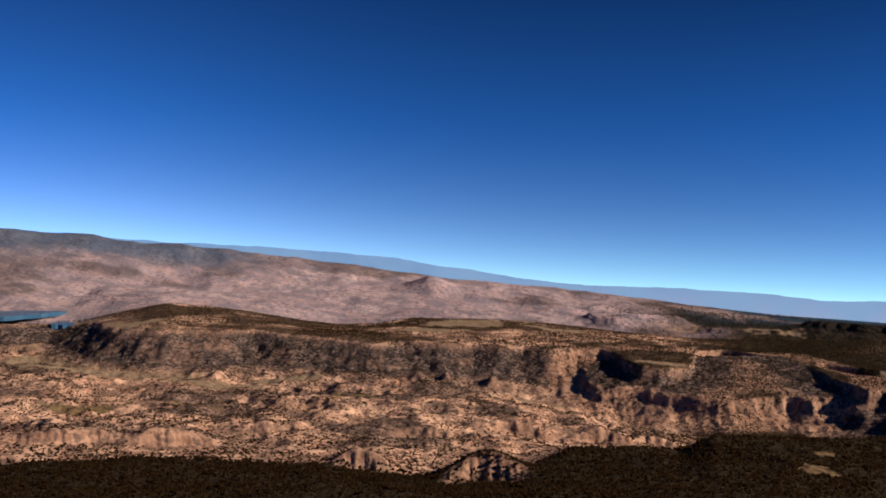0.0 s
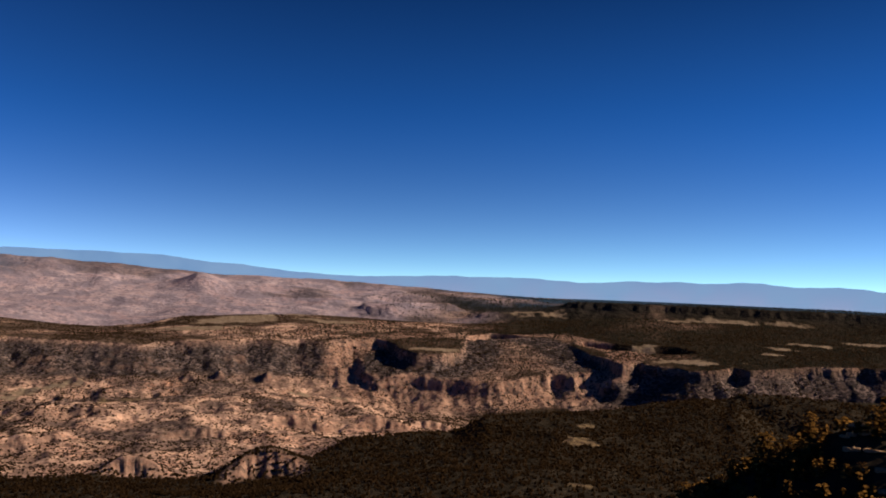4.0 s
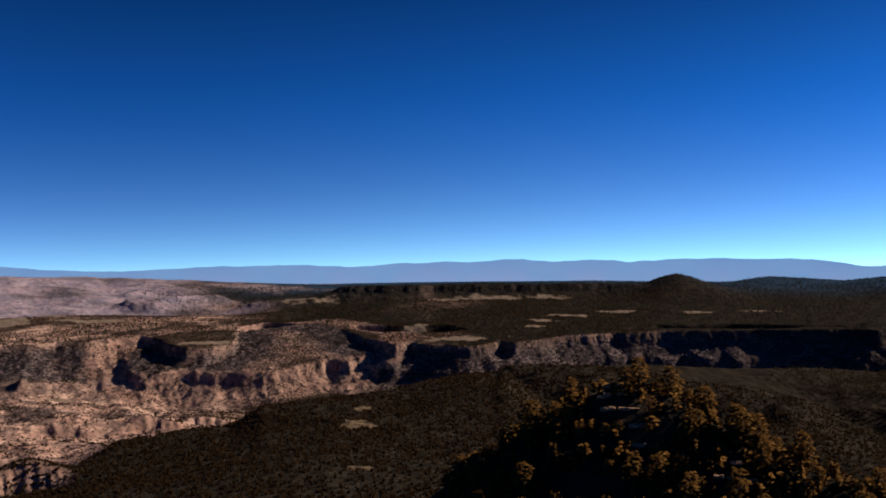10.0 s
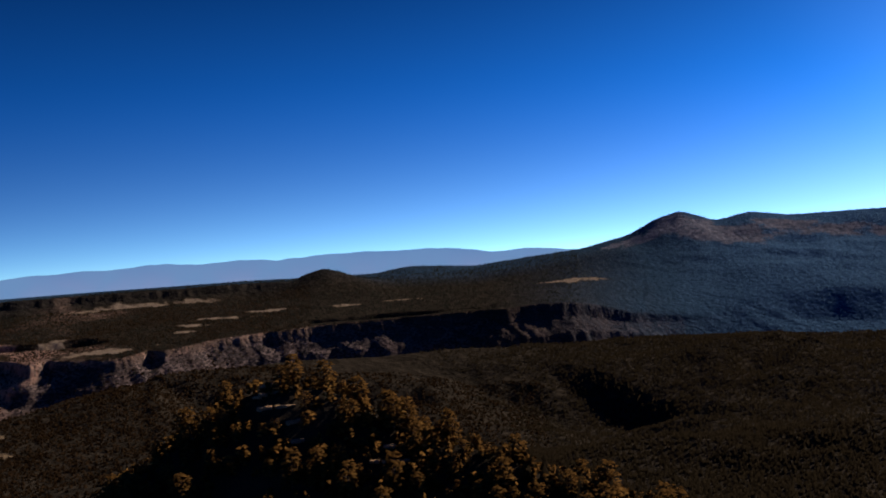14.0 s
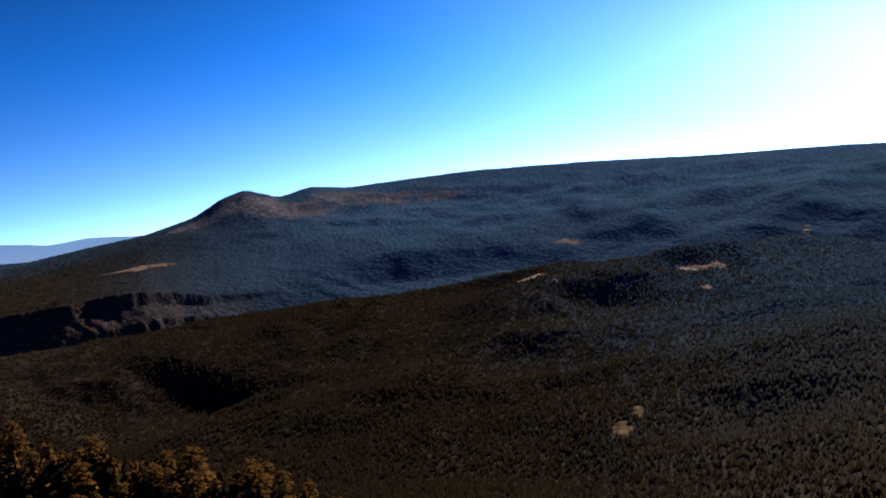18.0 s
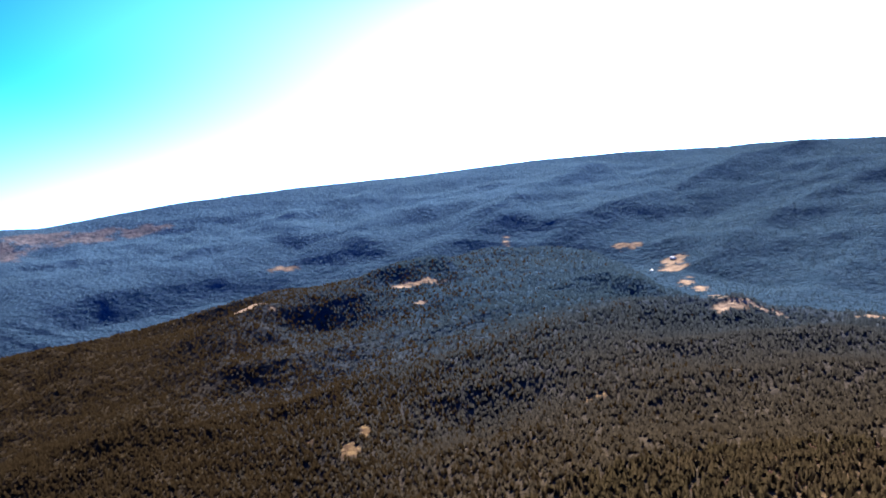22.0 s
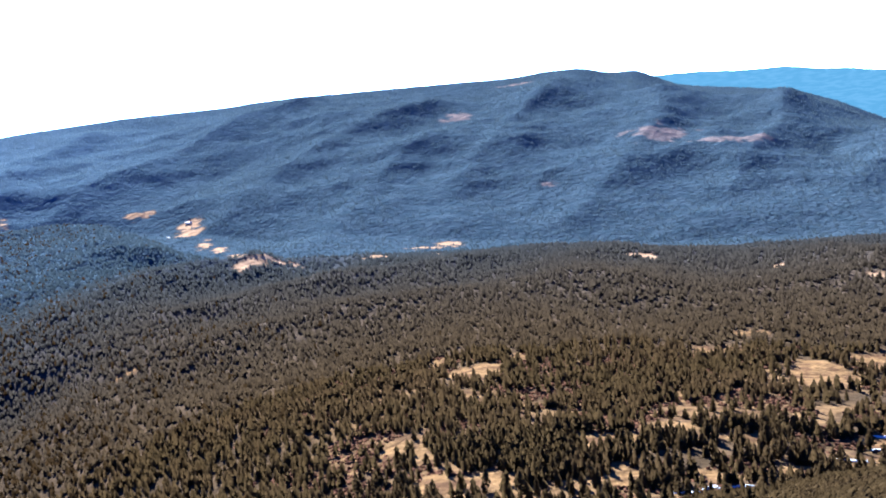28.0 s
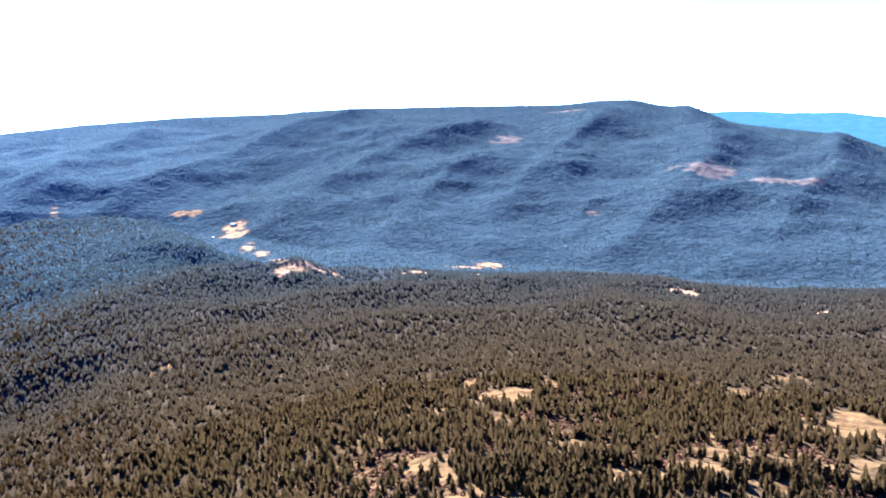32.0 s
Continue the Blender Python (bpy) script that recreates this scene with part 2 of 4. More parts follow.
# the wooded side: every line in turn
HEIGHT, PLACE = profiles([across(l) for l in (HILL_FOOT, NEAR_GROUND, NEAR_HOLLOW, NEAR_CREST, BACK_HOLLOW, WALL_FOOT, BENCH, RIM, PLATEAU, FAR_PLAIN, SKYLINE + SKYLINE_EAST, BEYOND, EDGE)],
                         eye_height, np.arange(14))


# the canyon side: a floor, mesa tops, and the rim between them as a line of the plan
def outline(points, i, j):
    """Distance to an outline of (bearing, distance) corners, positive inside, over a part of the grid."""
    p = [(d * math.sin(radians(b)), d * math.cos(radians(b))) for b, d in points]
    x, y = X[i, j], Y[i, j]
    best, inside = np.full(x.shape, 1e9, np.float32), np.zeros(x.shape, bool)
    for k in range(len(p)):
        (x0, y0), (x1, y1) = p[k], p[(k + 1) % len(p)]
        dx, dy = x1 - x0, y1 - y0
        t = (((x - x0) * dx + (y - y0) * dy) / (dx * dx + dy * dy)).clip(0, 1)
        best = np.minimum(best, (x - x0 - t * dx) ** 2 + (y - y0 - t * dy) ** 2)
        if y0 != y1:
            inside ^= ((y0 > y) != (y1 > y)) & (x < dx * (y - y0) / dy + x0)
    best = np.sqrt(best)
    return np.where(inside, best, -best)


def window(points, margin):
    """The part of the grid round an outline."""
    b, d = [q[0] for q in points], [q[1] for q in points]
    m = math.degrees(margin / max(min(d), 200))
    i0, i1 = np.searchsorted(BEARINGS, (min(b) - m, max(b) + m))
    j0, j1 = np.searchsorted(RANGES, (min(d) - margin, max(d) + margin))
    return slice(max(i0 - 1, 0), i1 + 1), slice(max(j0 - 1, 0), j1 + 1)


CANYON_RIM = [(-45, 3100), (-21.6, 3100), (-20.2, 3000), (-18.6, 2800), (-16, 2700), (-13, 2680), (-11, 2740), (-8.5, 2690), (-6.5, 2670), (-4, 2600), (-2.2, 2660), (0, 2630),
              (2, 2670), (3.5, 2640), (5, 2680), (6.5, 2650), (8, 2690), (9.7, 2720), (10.4, 2660), (10.9, 2560), (12, 2500), (13.5, 2510), (14.6, 2570), (14.9, 2720),
              (15.2, 2880), (16.5, 2960), (18.3, 2910), (20, 2870), (21.2, 2800), (21.6, 2700), (22.2, 2600), (23.3, 2540), (24.3, 2470), (25.2, 2530), (26.5, 2460),
              (28, 2430), (29.5, 2440), (30.6, 2500), (31.5, 2470), (33, 2510), (34.5, 2570), (36, 2600), (38, 2620), (40, 2650), (42.4, 2660), (45.5, 2680), (48.6, 2690),
              (51, 2710), (53, 2750), (55, 2780), (57, 2850), (60, 2950), (66, 3150), (72, 3500), (72, 5200), (26, 5600), (-20, 5200), (-45, 5200)]
warp = 0.5 * fbm(X / 200, Y / 200, 1)
west = slice(0, int(np.searchsorted(BEARINGS, 70)))
floor_h, floor_place = profiles([across(l) for l in (HILL_FOOT, NEAR_GROUND, NEAR_HOLLOW, NEAR_CREST, BACK_HOLLOW, BASIN)], eye_height, [0, 1, 2, 3, 4, 5, 6])
edge_d, edge_h = across(PLATEAU)
behind = edge_d + 70, edge_h - 24 * (1 - step(14, 20, BEARINGS))
tops = -np.interp(BEARINGS, *np.array(MESA_TOP, float).T)
top_h, top_place = profiles([(np.full_like(edge_d, 2750), tops), (edge_d, edge_h), behind, across(FAR_PLAIN), across(SKYLINE + SKYLINE_EAST), across(BEYOND), across(EDGE)], tops, [8, 8.2, 9.0, 9.2, 10, 11, 12, 13])
x, y = X[west], Y[west]
inside = outline(CANYON_RIM, west, slice(None))
depth = -inside                                                         # metres out from the rim, into the canyon
# bays and ribs: the rim and the slope below it are cut by gullies
depth = depth + (44 * (ridged(x / 150 + warp[west], y / 150, 2, 2) - 0.62) + 15 * (ridged(x / 40, y / 40, 4, 2) - 0.62)) * step(-40, 40, depth)
PROFILE = [(-10, 1.0), (0, 0.985), (7, 0.74), (40, 0.55), (66, 0.42), (74, 0.24), (125, 0.06), (180, 0.0)]      # cap rock, talus, lower cliff, foot slope
SLOPE = [(-10, 1.0), (0, 0.985), (8, 0.9), (115, 0.2), (200, 0.0)]                                             # worn slope with a thin cap
fall = np.interp(depth, *np.array(PROFILE, float).T)
worn_side = 1 - step(6, 12, DEG[west])
fall = (fall * (1 - worn_side) + np.interp(depth, *np.array(SLOPE, float).T) * worn_side).astype(np.float32)
ramparts = floor_h[west] + (top_h[west] - floor_h[west]) * fall
place_w = np.where(fall < 0.01, floor_place[west], np.where(fall < 0.985, 6 + 2 * fall, np.maximum(top_place[west], 8))).astype(np.float32)
near_part = R[west] < 1950                                              # nothing of the mesas on this side of the canyon
ramparts, place_w = np.where(near_part, floor_h[west], ramparts), np.where(near_part, floor_place[west], place_w)
turn_over = step(54, 66, DEG[west])
HEIGHT[west] = ramparts * (1 - turn_over) + HEIGHT[west] * turn_over
PLACE[west] = np.where(turn_over < 0.5, place_w, PLACE[west])
WALL = np.zeros_like(HEIGHT)
WALL[west] = 4 * fall * (1 - fall) * (1 - turn_over) * ~near_part
del x, y, inside, depth, ramparts, place_w, floor_h, floor_place, top_h, top_place


def mesa(points, top, slope, ribs=18.0, rise=False, scale=40.0):
    """A table of land inside an outline, with ribbed sides. top: its height, given the distance, or what it rises by; slope: how wide its sides are (m)."""
    i, j = window(points, slope + 60)
    x, y = X[i, j], Y[i, j]
    s = outline(points, i, j)
    s = s + ribs * (ridged(x / scale, y / scale, 4, 2) - 0.6) + ribs * 1.4 * (fbm(x / (3 * scale), y / (3 * scale), 2, 2))
    f = np.interp(s, [-slope, -0.45 * slope, -0.12 * slope, 0.0, 0.2 * slope], [0, 0.3, 0.55, 0.95, 1.0]).astype(np.float32)
    h = HEIGHT[i, j]
    to = h + top if rise else np.maximum(h, top(R[i, j]))
    HEIGHT[i, j] = h + (to - h) * f
    return i, j, f


def hollow(points, depth, slope):
    """A steep-sided hollow or ravine cut into the land."""
    i, j = window(points, slope + 100)
    x, y = X[i, j], Y[i, j]
    s = outline(points, i, j) + 90 * fbm(x / 130, y / 130, 3, 3)
    HEIGHT[i, j] -= depth * step(-0.5 * slope, slope, s)


def bump_hill(bearing, distance, rise, wide, deep, power=1.0):
    b = radians(bearing)
    u = (X - distance * math.sin(b)) * math.cos(b) - (Y - distance * math.cos(b)) * math.sin(b)
    v = R - distance
    return rise * np.exp(-((u / wide) ** 2 + (v / deep) ** 2) ** power)


def band(a, b, c, d):
    """1 from place b to place c of the plan, falling to 0 at a and d."""
    return step(a, b, PLACE) * (1 - step(c, d, PLACE))


desert = 1 - step(10, 18, DEG)
HEIGHT += bump_hill(40.9, 3560, 78, 150, 200, 0.8)                     # the butte
HEIGHT += bump_hill(-0.5, 3950, 58, 95, 130) + bump_hill(2.2, 3900, 22, 90, 110)    # lone hill on the plain
# the lower table of banded rock in front of the amphitheatre
i, j, f = mesa([(8.6, 2530), (9.6, 2400), (11.6, 2450), (13, 2405), (14.4, 2410), (15.5, 2390), (17, 2380), (18.4, 2430), (20.4, 2480), (21.4, 2450), (22.6, 2500), (24, 2650), (20, 2900), (12, 2780), (8.5, 2650)],
               lambda r: -470 + 0.09 * (r - 2395), 100, 24, scale=34)
BANDED = np.zeros_like(HEIGHT)
BANDED[i, j] = step(0.04, 0.15, f) * (1 - step(0.955, 1.0, f))
hollow([(21.4, 2740), (24, 2690), (27, 2680), (28.4, 2700), (27, 2760), (22, 2830)], 34, 26)
hollow([(40, 2715), (44, 2735), (51, 2760), (51, 2800), (40, 2760)], 34, 30)
# dark tables on the plain behind the mesas
mesa([(15.2, 3460), (16.6, 3400), (19.4, 3400), (21.6, 3480), (19, 3640), (16, 3600)], 20, 80, 20, True)
mesa([(20.8, 3540), (21.6, 3470), (24.5, 3440), (29, 3440), (34, 3460), (38.5, 3500), (39, 3640), (24, 3660)], lambda r: -382 - 0.11 * (r - 3440), 100, 26)
mesa([(8.8, 3520), (9.4, 3450), (11.5, 3460), (14.6, 3520), (14, 3640), (10, 3620)], 24, 60, 16, True)
# low broken ridges on the far plain
HEIGHT += desert * band(9.2, 9.5, 10.8, 11.2) * 36 * (ridged(X / 260, Y / 170, 5, 4) - 0.6)
# gullies of the range's canyon walls
across_m, along_m = A * R, R
wall = np.maximum(WALL, band(5.8, 6.6, 7.7, 8.2) * (1 - step(98, 106, DEG)) * step(58, 64, DEG))
HEIGHT += wall * step(58, 64, DEG) * 7 * (ridged(across_m / 120 + warp, along_m / 420, 2) - 0.62)
# hummocks of the badlands
bad = desert * band(4.1, 4.9, 6.05, 6.5)
HEIGHT += bad * (36 * (ridged(X / 230 + warp, Y / 230, 1) - 0.62) + 17 * (ridged(X / 74, Y / 74, 5, 3) - 0.62) + 3.5 * (ridged(X / 22, Y / 22, 2, 2) - 0.62))
HEIGHT += np.maximum(wall, bad * 0.3) * (1 - step(50, 60, DEG)) * 12 * (ridged(X / 34, Y / 34, 6, 3) - 0.6)
# spurs and ravines of the wooded range
spurs = step(58, 74, DEG) * band(5.4, 7.0, 9.8, 11.0)
HEIGHT += spurs * 24 * (ridged(X / 420 + 0.6 * warp, Y / 420 + warp, 7, 2) - 0.62)
HEIGHT += spurs * 20 * (ridged(X / 620 + 0.5 * fbm(X / 300, Y / 300, 6), Y / 520, 3, 2) - 0.66)
HEIGHT += spurs * (26 * fbm(X / 260 + warp, Y / 260 - warp, 5, 3) + 7 * fbm(X / 90, Y / 90, 2, 1))


def spur(points, rise, wide):
    """A spur along a line of (bearing, distance), wearing down towards its far end."""
    i, j = window(points, 3 * wide + 50)
    x, y = X[i, j], Y[i, j]
    best, keep = np.full_like(x, 1e9), np.zeros_like(x)
    p = [(d * math.sin(radians(b)), d * math.cos(radians(b))) for b, d in points]
    for k in range(len(p) - 1):
        (x0, y0), (x1, y1) = p[k], p[k + 1]
        dx, dy = x1 - x0, y1 - y0
        t = (((x - x0) * dx + (y - y0) * dy) / (dx * dx + dy * dy)).clip(0, 1)
        d = np.hypot(x - x0 - t * dx, y - y0 - t * dy)
        keep = np.where(d < best, (k + t) / (len(p) - 1), keep)
        best = np.minimum(best, d)
    best = best * (1 + 1.1 * fbm(x / 240, y / 240, 5)) + 40 * fbm(x / 90, y / 90, 3, 2)
    HEIGHT[i, j] += rise * np.exp(-(np.abs(best) / wide) ** 1.3) * (1 - 0.55 * keep) * step(0.0, 0.12, keep)


spur([(101, 4000), (96.5, 3550), (92, 3200), (89, 2980)], 39, 136)
spur([(114, 4000), (108, 3700), (104, 3350), (98.7, 3100), (95.5, 2900)], 50, 147)
spur([(120.7, 3650), (114.5, 3300), (110.5, 2950), (106.6, 2600)], 47, 126)
spur([(122.5, 3300), (117, 2850), (113.5, 2400), (111, 2150)], 40, 116)
spur([(127.5, 3850), (124, 3150), (121, 2650), (118.5, 2250)], 47, 126)
spur([(132.6, 3600), (132.3, 2950), (130, 2500), (127, 2150)], 50, 126)
spur([(139.5, 3700), (139, 2950), (136.5, 2400), (135, 2100)], 39, 116)
spur([(146, 3300), (144.5, 2700), (142.5, 2250)], 35, 105)
# folds of the near woods: a gully and the ridge in front of it
spur([(110, 1560), (104, 1560), (98, 1480), (91, 1400), (85, 1330)], 36, 110)
spur([(103, 1850), (98, 1780), (92, 1720), (86, 1700)], -36, 170)
spur([(92, 2350), (86, 2250), (78, 2050), (72, 1980)], 44, 150)
spur([(75, 1500), (66, 1380), (58, 1300)], 34, 120)
spur([(70, 2280), (62, 2150), (55, 1980), (49, 1800)], 34, 130)
spur([(84, 2150), (76, 1800), (66, 1650), (55, 1550)], -44, 230)
spur([(60, 1900), (52, 1700), (46, 1500)], -40, 200)
# steep hollows whose eastern sides lie in shade
hollow([(30.9, 1890), (33.5, 1890), (37, 1840), (37, 1660), (33, 1620), (31.4, 1720)], 62, 110)
hollow([(37, 1860), (46, 1900), (47, 1780), (38, 1720)], 52, 100)
hollow([(48, 2040), (56, 1990), (61, 1800), (62, 1450), (57, 1400), (54, 1620), (49, 1850)], 34, 170)
spur([(80, 2200), (77, 1950), (75, 1760), (71, 1600)], 40, 90)
spur([(69.5, 2150), (67.5, 1950), (64, 1760)], 36, 80)
mid = step(54, 62, DEG) * band(8.5, 9.5, 10.2, 11.0) * (1 - step(92, 100, DEG))
HEIGHT += mid * 40 * (ridged(X / 330, Y / 330, 5) - 0.62)
PALE = np.zeros_like(R)


def scarp(bearing, distance, wide, deep, rise, flute=14, pale=1.0):
    """A worn bank of pale rock that faces the lookout, cut into flutes, with its back falling off slowly."""
    i, j = window([(bearing, distance)], max(2.2 * wide, 2.4 * deep))
    x, y = X[i, j], Y[i, j]
    b = radians(bearing)
    u = x * math.cos(b) - y * math.sin(b)
    v = x * math.sin(b) + y * math.cos(b) - distance
    v = v + flute * 1.6 * (ridged(u / flute + bearing, v / 90, 3, 2) - 0.6) + 80 * fbm(u / 90 + bearing, v / 90, 5) + 14 * (u / wide) ** 2
    side = np.exp(-np.abs(u / wide) ** 2.5)
    face = step(-0.75 * rise, 0.75 * rise, v)
    HEIGHT[i, j] += rise * side * face * np.exp(-(np.maximum(v, 0) / deep) ** 2)
    np.maximum(PALE[i, j], pale * step(0.25, 0.55, side) * (4 * face * (1 - face)) ** 0.6 * (np.abs(v) < 1.2 * rise), out=PALE[i, j])


scarp(3.0, 1400, 62, 130, 44, 11)
scarp(-4.4, 1500, 44, 80, 30, 8)
scarp(-15.6, 1640, 70, 160, 26, 9)
scarp(-21.0, 1670, 90, 170, 24, 9)
scarp(-9.6, 1780, 60, 120, 14, 9, 0.7)
scarp(-1.0, 1820, 80, 120, 18, 12, 0.6)
scarp(5.5, 1950, 70, 120, 20, 12, 0.7)
scarp(10.0, 1960, 60, 110, 24, 12, 0.9)
scarp(13.0, 2020, 44, 90, 20, 10, 0.9)
scarp(-8.0, 2050, 110, 150, 18, 14, 0.4)
for b_, d_, w_ in ((-7.6, 2440, 24), (-1.4, 2450, 16), (0.4, 2450, 13), (3.2, 2430, 12), (-13.0, 2450, 18)):       # pale fans at the foot of the long slope
    scarp(b_, d_, w_, 60, 13, 7, 0.8)
# rolling near woods and brush
near = band(2.0, 2.6, 3.8, 4.4)
HEIGHT += near * step(44, 54, DEG) * step(700, 1100, R) * 34 * (ridged(X / 270 + 0.4 * warp, Y / 270, 6, 2) - 0.65)
HEIGHT += near * 30 * fbm(X / 300, Y / 300, 3) + near * 7 * fbm(X / 50, Y / 50, 1)
HEIGHT += band(8.2, 8.7, 10, 11) * 8 * fbm(X / 160, Y / 160, 7, 2)
HEIGHT += 1.2 * fbm(X / 14, Y / 14, 4, 2) * step(150, 400, R) * (1 - step(1100, 1500, R))
# the rocky knoll close by, a spur of the lookout hill that runs down to the east: its crest as (bearing, distance, dip)
KNOLL = [(31.2, 428, 19.5), (32.6, 426, 17.2), (34, 423, 14.8), (35.6, 420, 13.0), (37.6, 420, 12.3), (40.3, 415, 12.7), (43.3, 400, 14.6), (46.4, 390, 15.9), (51, 375, 17.2), (55, 360, 18.9), (60, 340, 20.3), (66, 320, 23.2), (71, 310, 25.4)]
crest = [(d * math.sin(radians(b)), d * math.cos(radians(b)), -d * math.tan(radians(dip))) for b, d, dip in KNOLL]
i, j = slice(0, int(np.searchsorted(BEARINGS, 90))), slice(0, int(np.searchsorted(RANGES, 760)))
x, y = X[i, j], Y[i, j]
top, FROM_CREST = np.full_like(x, -1e4), np.full_like(HEIGHT, 1e4)
for (x0, y0, z0), (x1, y1, z1) in zip(crest, crest[1:]):
    t = (((x - x0) * (x1 - x0) + (y - y0) * (y1 - y0)) / ((x1 - x0) ** 2 + (y1 - y0) ** 2)).clip(0, 1)
    d = np.hypot(x - x0 - t * (x1 - x0), y - y0 - t * (y1 - y0))
    top = np.maximum(top, z0 + t * (z1 - z0) - 0.78 * np.hypot(d, 6) + 4.7)
    FROM_CREST[i, j] = np.minimum(FROM_CREST[i, j], d)
top += 9 * fbm(x / 30, y / 30, 2, 3) * step(4, 30, FROM_CREST[i, j])
FROM_CREST[i, j] = np.where(top > HEIGHT[i, j], FROM_CREST[i, j], 1e4)
HEIGHT[i, j] = np.maximum(HEIGHT[i, j], top)
Z = HEIGHT + EYE.z


def ground_at(x, y, field=None):
    """The ground's height, or another field of the grid, under places of the plan."""
    x, y = np.asarray(x, float), np.asarray(y, float)
    b = (np.degrees(np.arctan2(x, y)) + 34) % 360 - 34
    i = np.clip(np.interp(b, BEARINGS, np.arange(len(BEARINGS))), 0, len(BEARINGS) - 1.001)
    j = np.clip(np.interp(np.hypot(x, y), RANGES, np.arange(len(RANGES))), 0, len(RANGES) - 1.001)
    i0, j0 = i.astype(int), j.astype(int)
    fi, fj = i - i0, j - j0
    f = Z if field is None else field
    return (f[i0, j0] * (1 - fi) + f[i0 + 1, j0] * fi) * (1 - fj) + (f[i0, j0 + 1] * (1 - fi) + f[i0 + 1, j0 + 1] * fi) * fj


def spot(bearing, dip):
    """Where the line of sight at a bearing and dip meets the land."""
    i = int(np.argmin(np.abs(BEARINGS - bearing)))
    falls = np.degrees(np.arctan2(-HEIGHT[i], RANGES))
    top = np.minimum.accumulate(falls)
    j = int(np.argmax(top <= dip))
    return RANGES[j] * math.sin(radians(bearing)), RANGES[j] * math.cos(radians(bearing)), RANGES[j]


# ---- land cover ----
def patch(mask, bearing, dip, wide, deep, seed=0, turn=0.0, ragged=2.2):
    """An uneven patch of open ground, wide across the line of sight and deep along it (m)."""
    x, y, d = spot(bearing, dip)
    i, j = window([(bearing, d)], 2.4 * max(wide, deep))
    gx, gy = X[i, j], Y[i, j]
    b = radians(bearing + turn)
    u = (gx - x) * math.cos(b) - (gy - y) * math.sin(b)
    v = (gx - x) * math.sin(b) + (gy - y) * math.cos(b)
    q = 0.22 * (wide + deep) + 3
    e = np.sqrt((u / wide) ** 2 + (v / deep) ** 2) + ragged * fbm(gx / q + 3 * seed, gy / q, seed, 4)
    np.maximum(mask[i, j], 1 - step(0.75, 1.1, e), out=mask[i, j])


GRASS = np.zeros_like(Z)
for n, (b, dip, wide, deep) in enumerate([
        (28.4, 9.55, 80, 20), (25.5, 9.1, 36, 14), (12.8, 9.35, 70, 14), (33.0, 8.5, 40, 14), (35.0, 8.2, 80, 14), (37.6, 7.95, 60, 16),
        (32.5, 8.85, 30, 12), (42.0, 7.9, 40, 14), (45.6, 7.75, 50, 14), (30.2, 7.2, 110, 20), (33.2, 7.15, 60, 14), (27.0, 7.25, 60, 14),
        (18.7, 7.05, 60, 20), (20.5, 7.15, 40, 15), (1.5, 7.55, 150, 45), (7.0, 7.75, 90, 20), (5.0, 7.3, 60, 14), (-1.0, 8.0, 120, 25),
        (-19, 10.6, 190, 50), (-22, 9.6, 160, 60), (-13, 11.3, 120, 40), (-16, 9.9, 90, 30), (-9, 11.0, 90, 30), (-23, 8.3, 150, 50), (-19, 7.9, 100, 30), (-14, 12.4, 60, 30), (-5, 12.0, 70, 30), (5.5, 12.0, 60, 20), (-21, 12.5, 80, 30),
        (21.9, 14.4, 22, 28), (22.2, 13.5, 14, 18), (22.0, 17.0, 12, 10), (55.5, 7.0, 90, 22)]):
    patch(GRASS, b, dip, wide * 1.1, deep * (1.8 if dip < 11 else 1), n)
GRASS *= 1 - (2.5 * WALL).clip(0, 1)       # none on the cliffs
MEADOW = np.zeros_like(Z)
for n, (b, dip, wide, deep) in enumerate([
        (101.4, 8.4, 40, 20), (103.95, 9.45, 26, 36), (103.9, 9.95, 24, 28), (104.6, 10.7, 13, 34), (105.5, 11.2, 13, 30), (106.3, 11.7, 14, 26), (107.1, 12.2, 20, 22), (109.0, 12.6, 26, 9),
        (115, 13.15, 36, 8), (118, 13.05, 34, 20), (119.2, 13.0, 24, 20), (118.6, 13.5, 20, 12), (130.7, 14.95, 18, 13), (138.3, 16.1, 12, 12), (144, 17, 14, 10),
        (94.3, 7.4, 4, 60), (77.6, 9.8, 60, 22), (80.8, 7.6, 40, 14), (88.6, 9.4, 40, 16), (88.8, 10.6, 12, 10)]):
    patch(MEADOW, b, dip, wide * 1.25, deep * 1.3, n + 3)
GLADE = np.zeros_like(Z)
for n, (b, dip, wide, deep) in enumerate([
        (119.9, 20.4, 26, 30), (122.4, 19.9, 13, 24), (140.6, 22.0, 26, 50), (143.5, 21.3, 30, 30), (144.3, 25.8, 26, 22), (134.0, 27.6, 22, 12),
        (127, 25.2, 34, 16), (119, 26.8, 30, 18), (115.5, 26.6, 20, 18), (131.5, 24.8, 30, 14), (136, 25.5, 26, 14), (113.5, 24.5, 12, 10), (128.5, 27.6, 22, 12),
        (134.5, 20.4, 24, 14), (136.5, 19.6, 18, 12), (117.5, 19.6, 14, 12), (139, 27.4, 18, 12), (83.4, 18.3, 16, 26), (84.6, 17.6, 10, 24), (98.9, 16.9, 16, 10), (97.0, 17.2, 10, 10),
        (81.0, 17.8, 6, 14)]):
    patch(GLADE, b, dip + 0.3, wide * (0.6 if dip > 23 else 0.85), deep * (0.8 if dip > 23 else 1.2), n + 5, ragged=1.0)
CREEK = [(129.6, 29.2), (131.0, 28.95), (132.4, 28.7), (133.8, 28.5), (135.2, 28.3), (142.2, 26.7), (143.1, 26.15), (143.9, 25.55)]
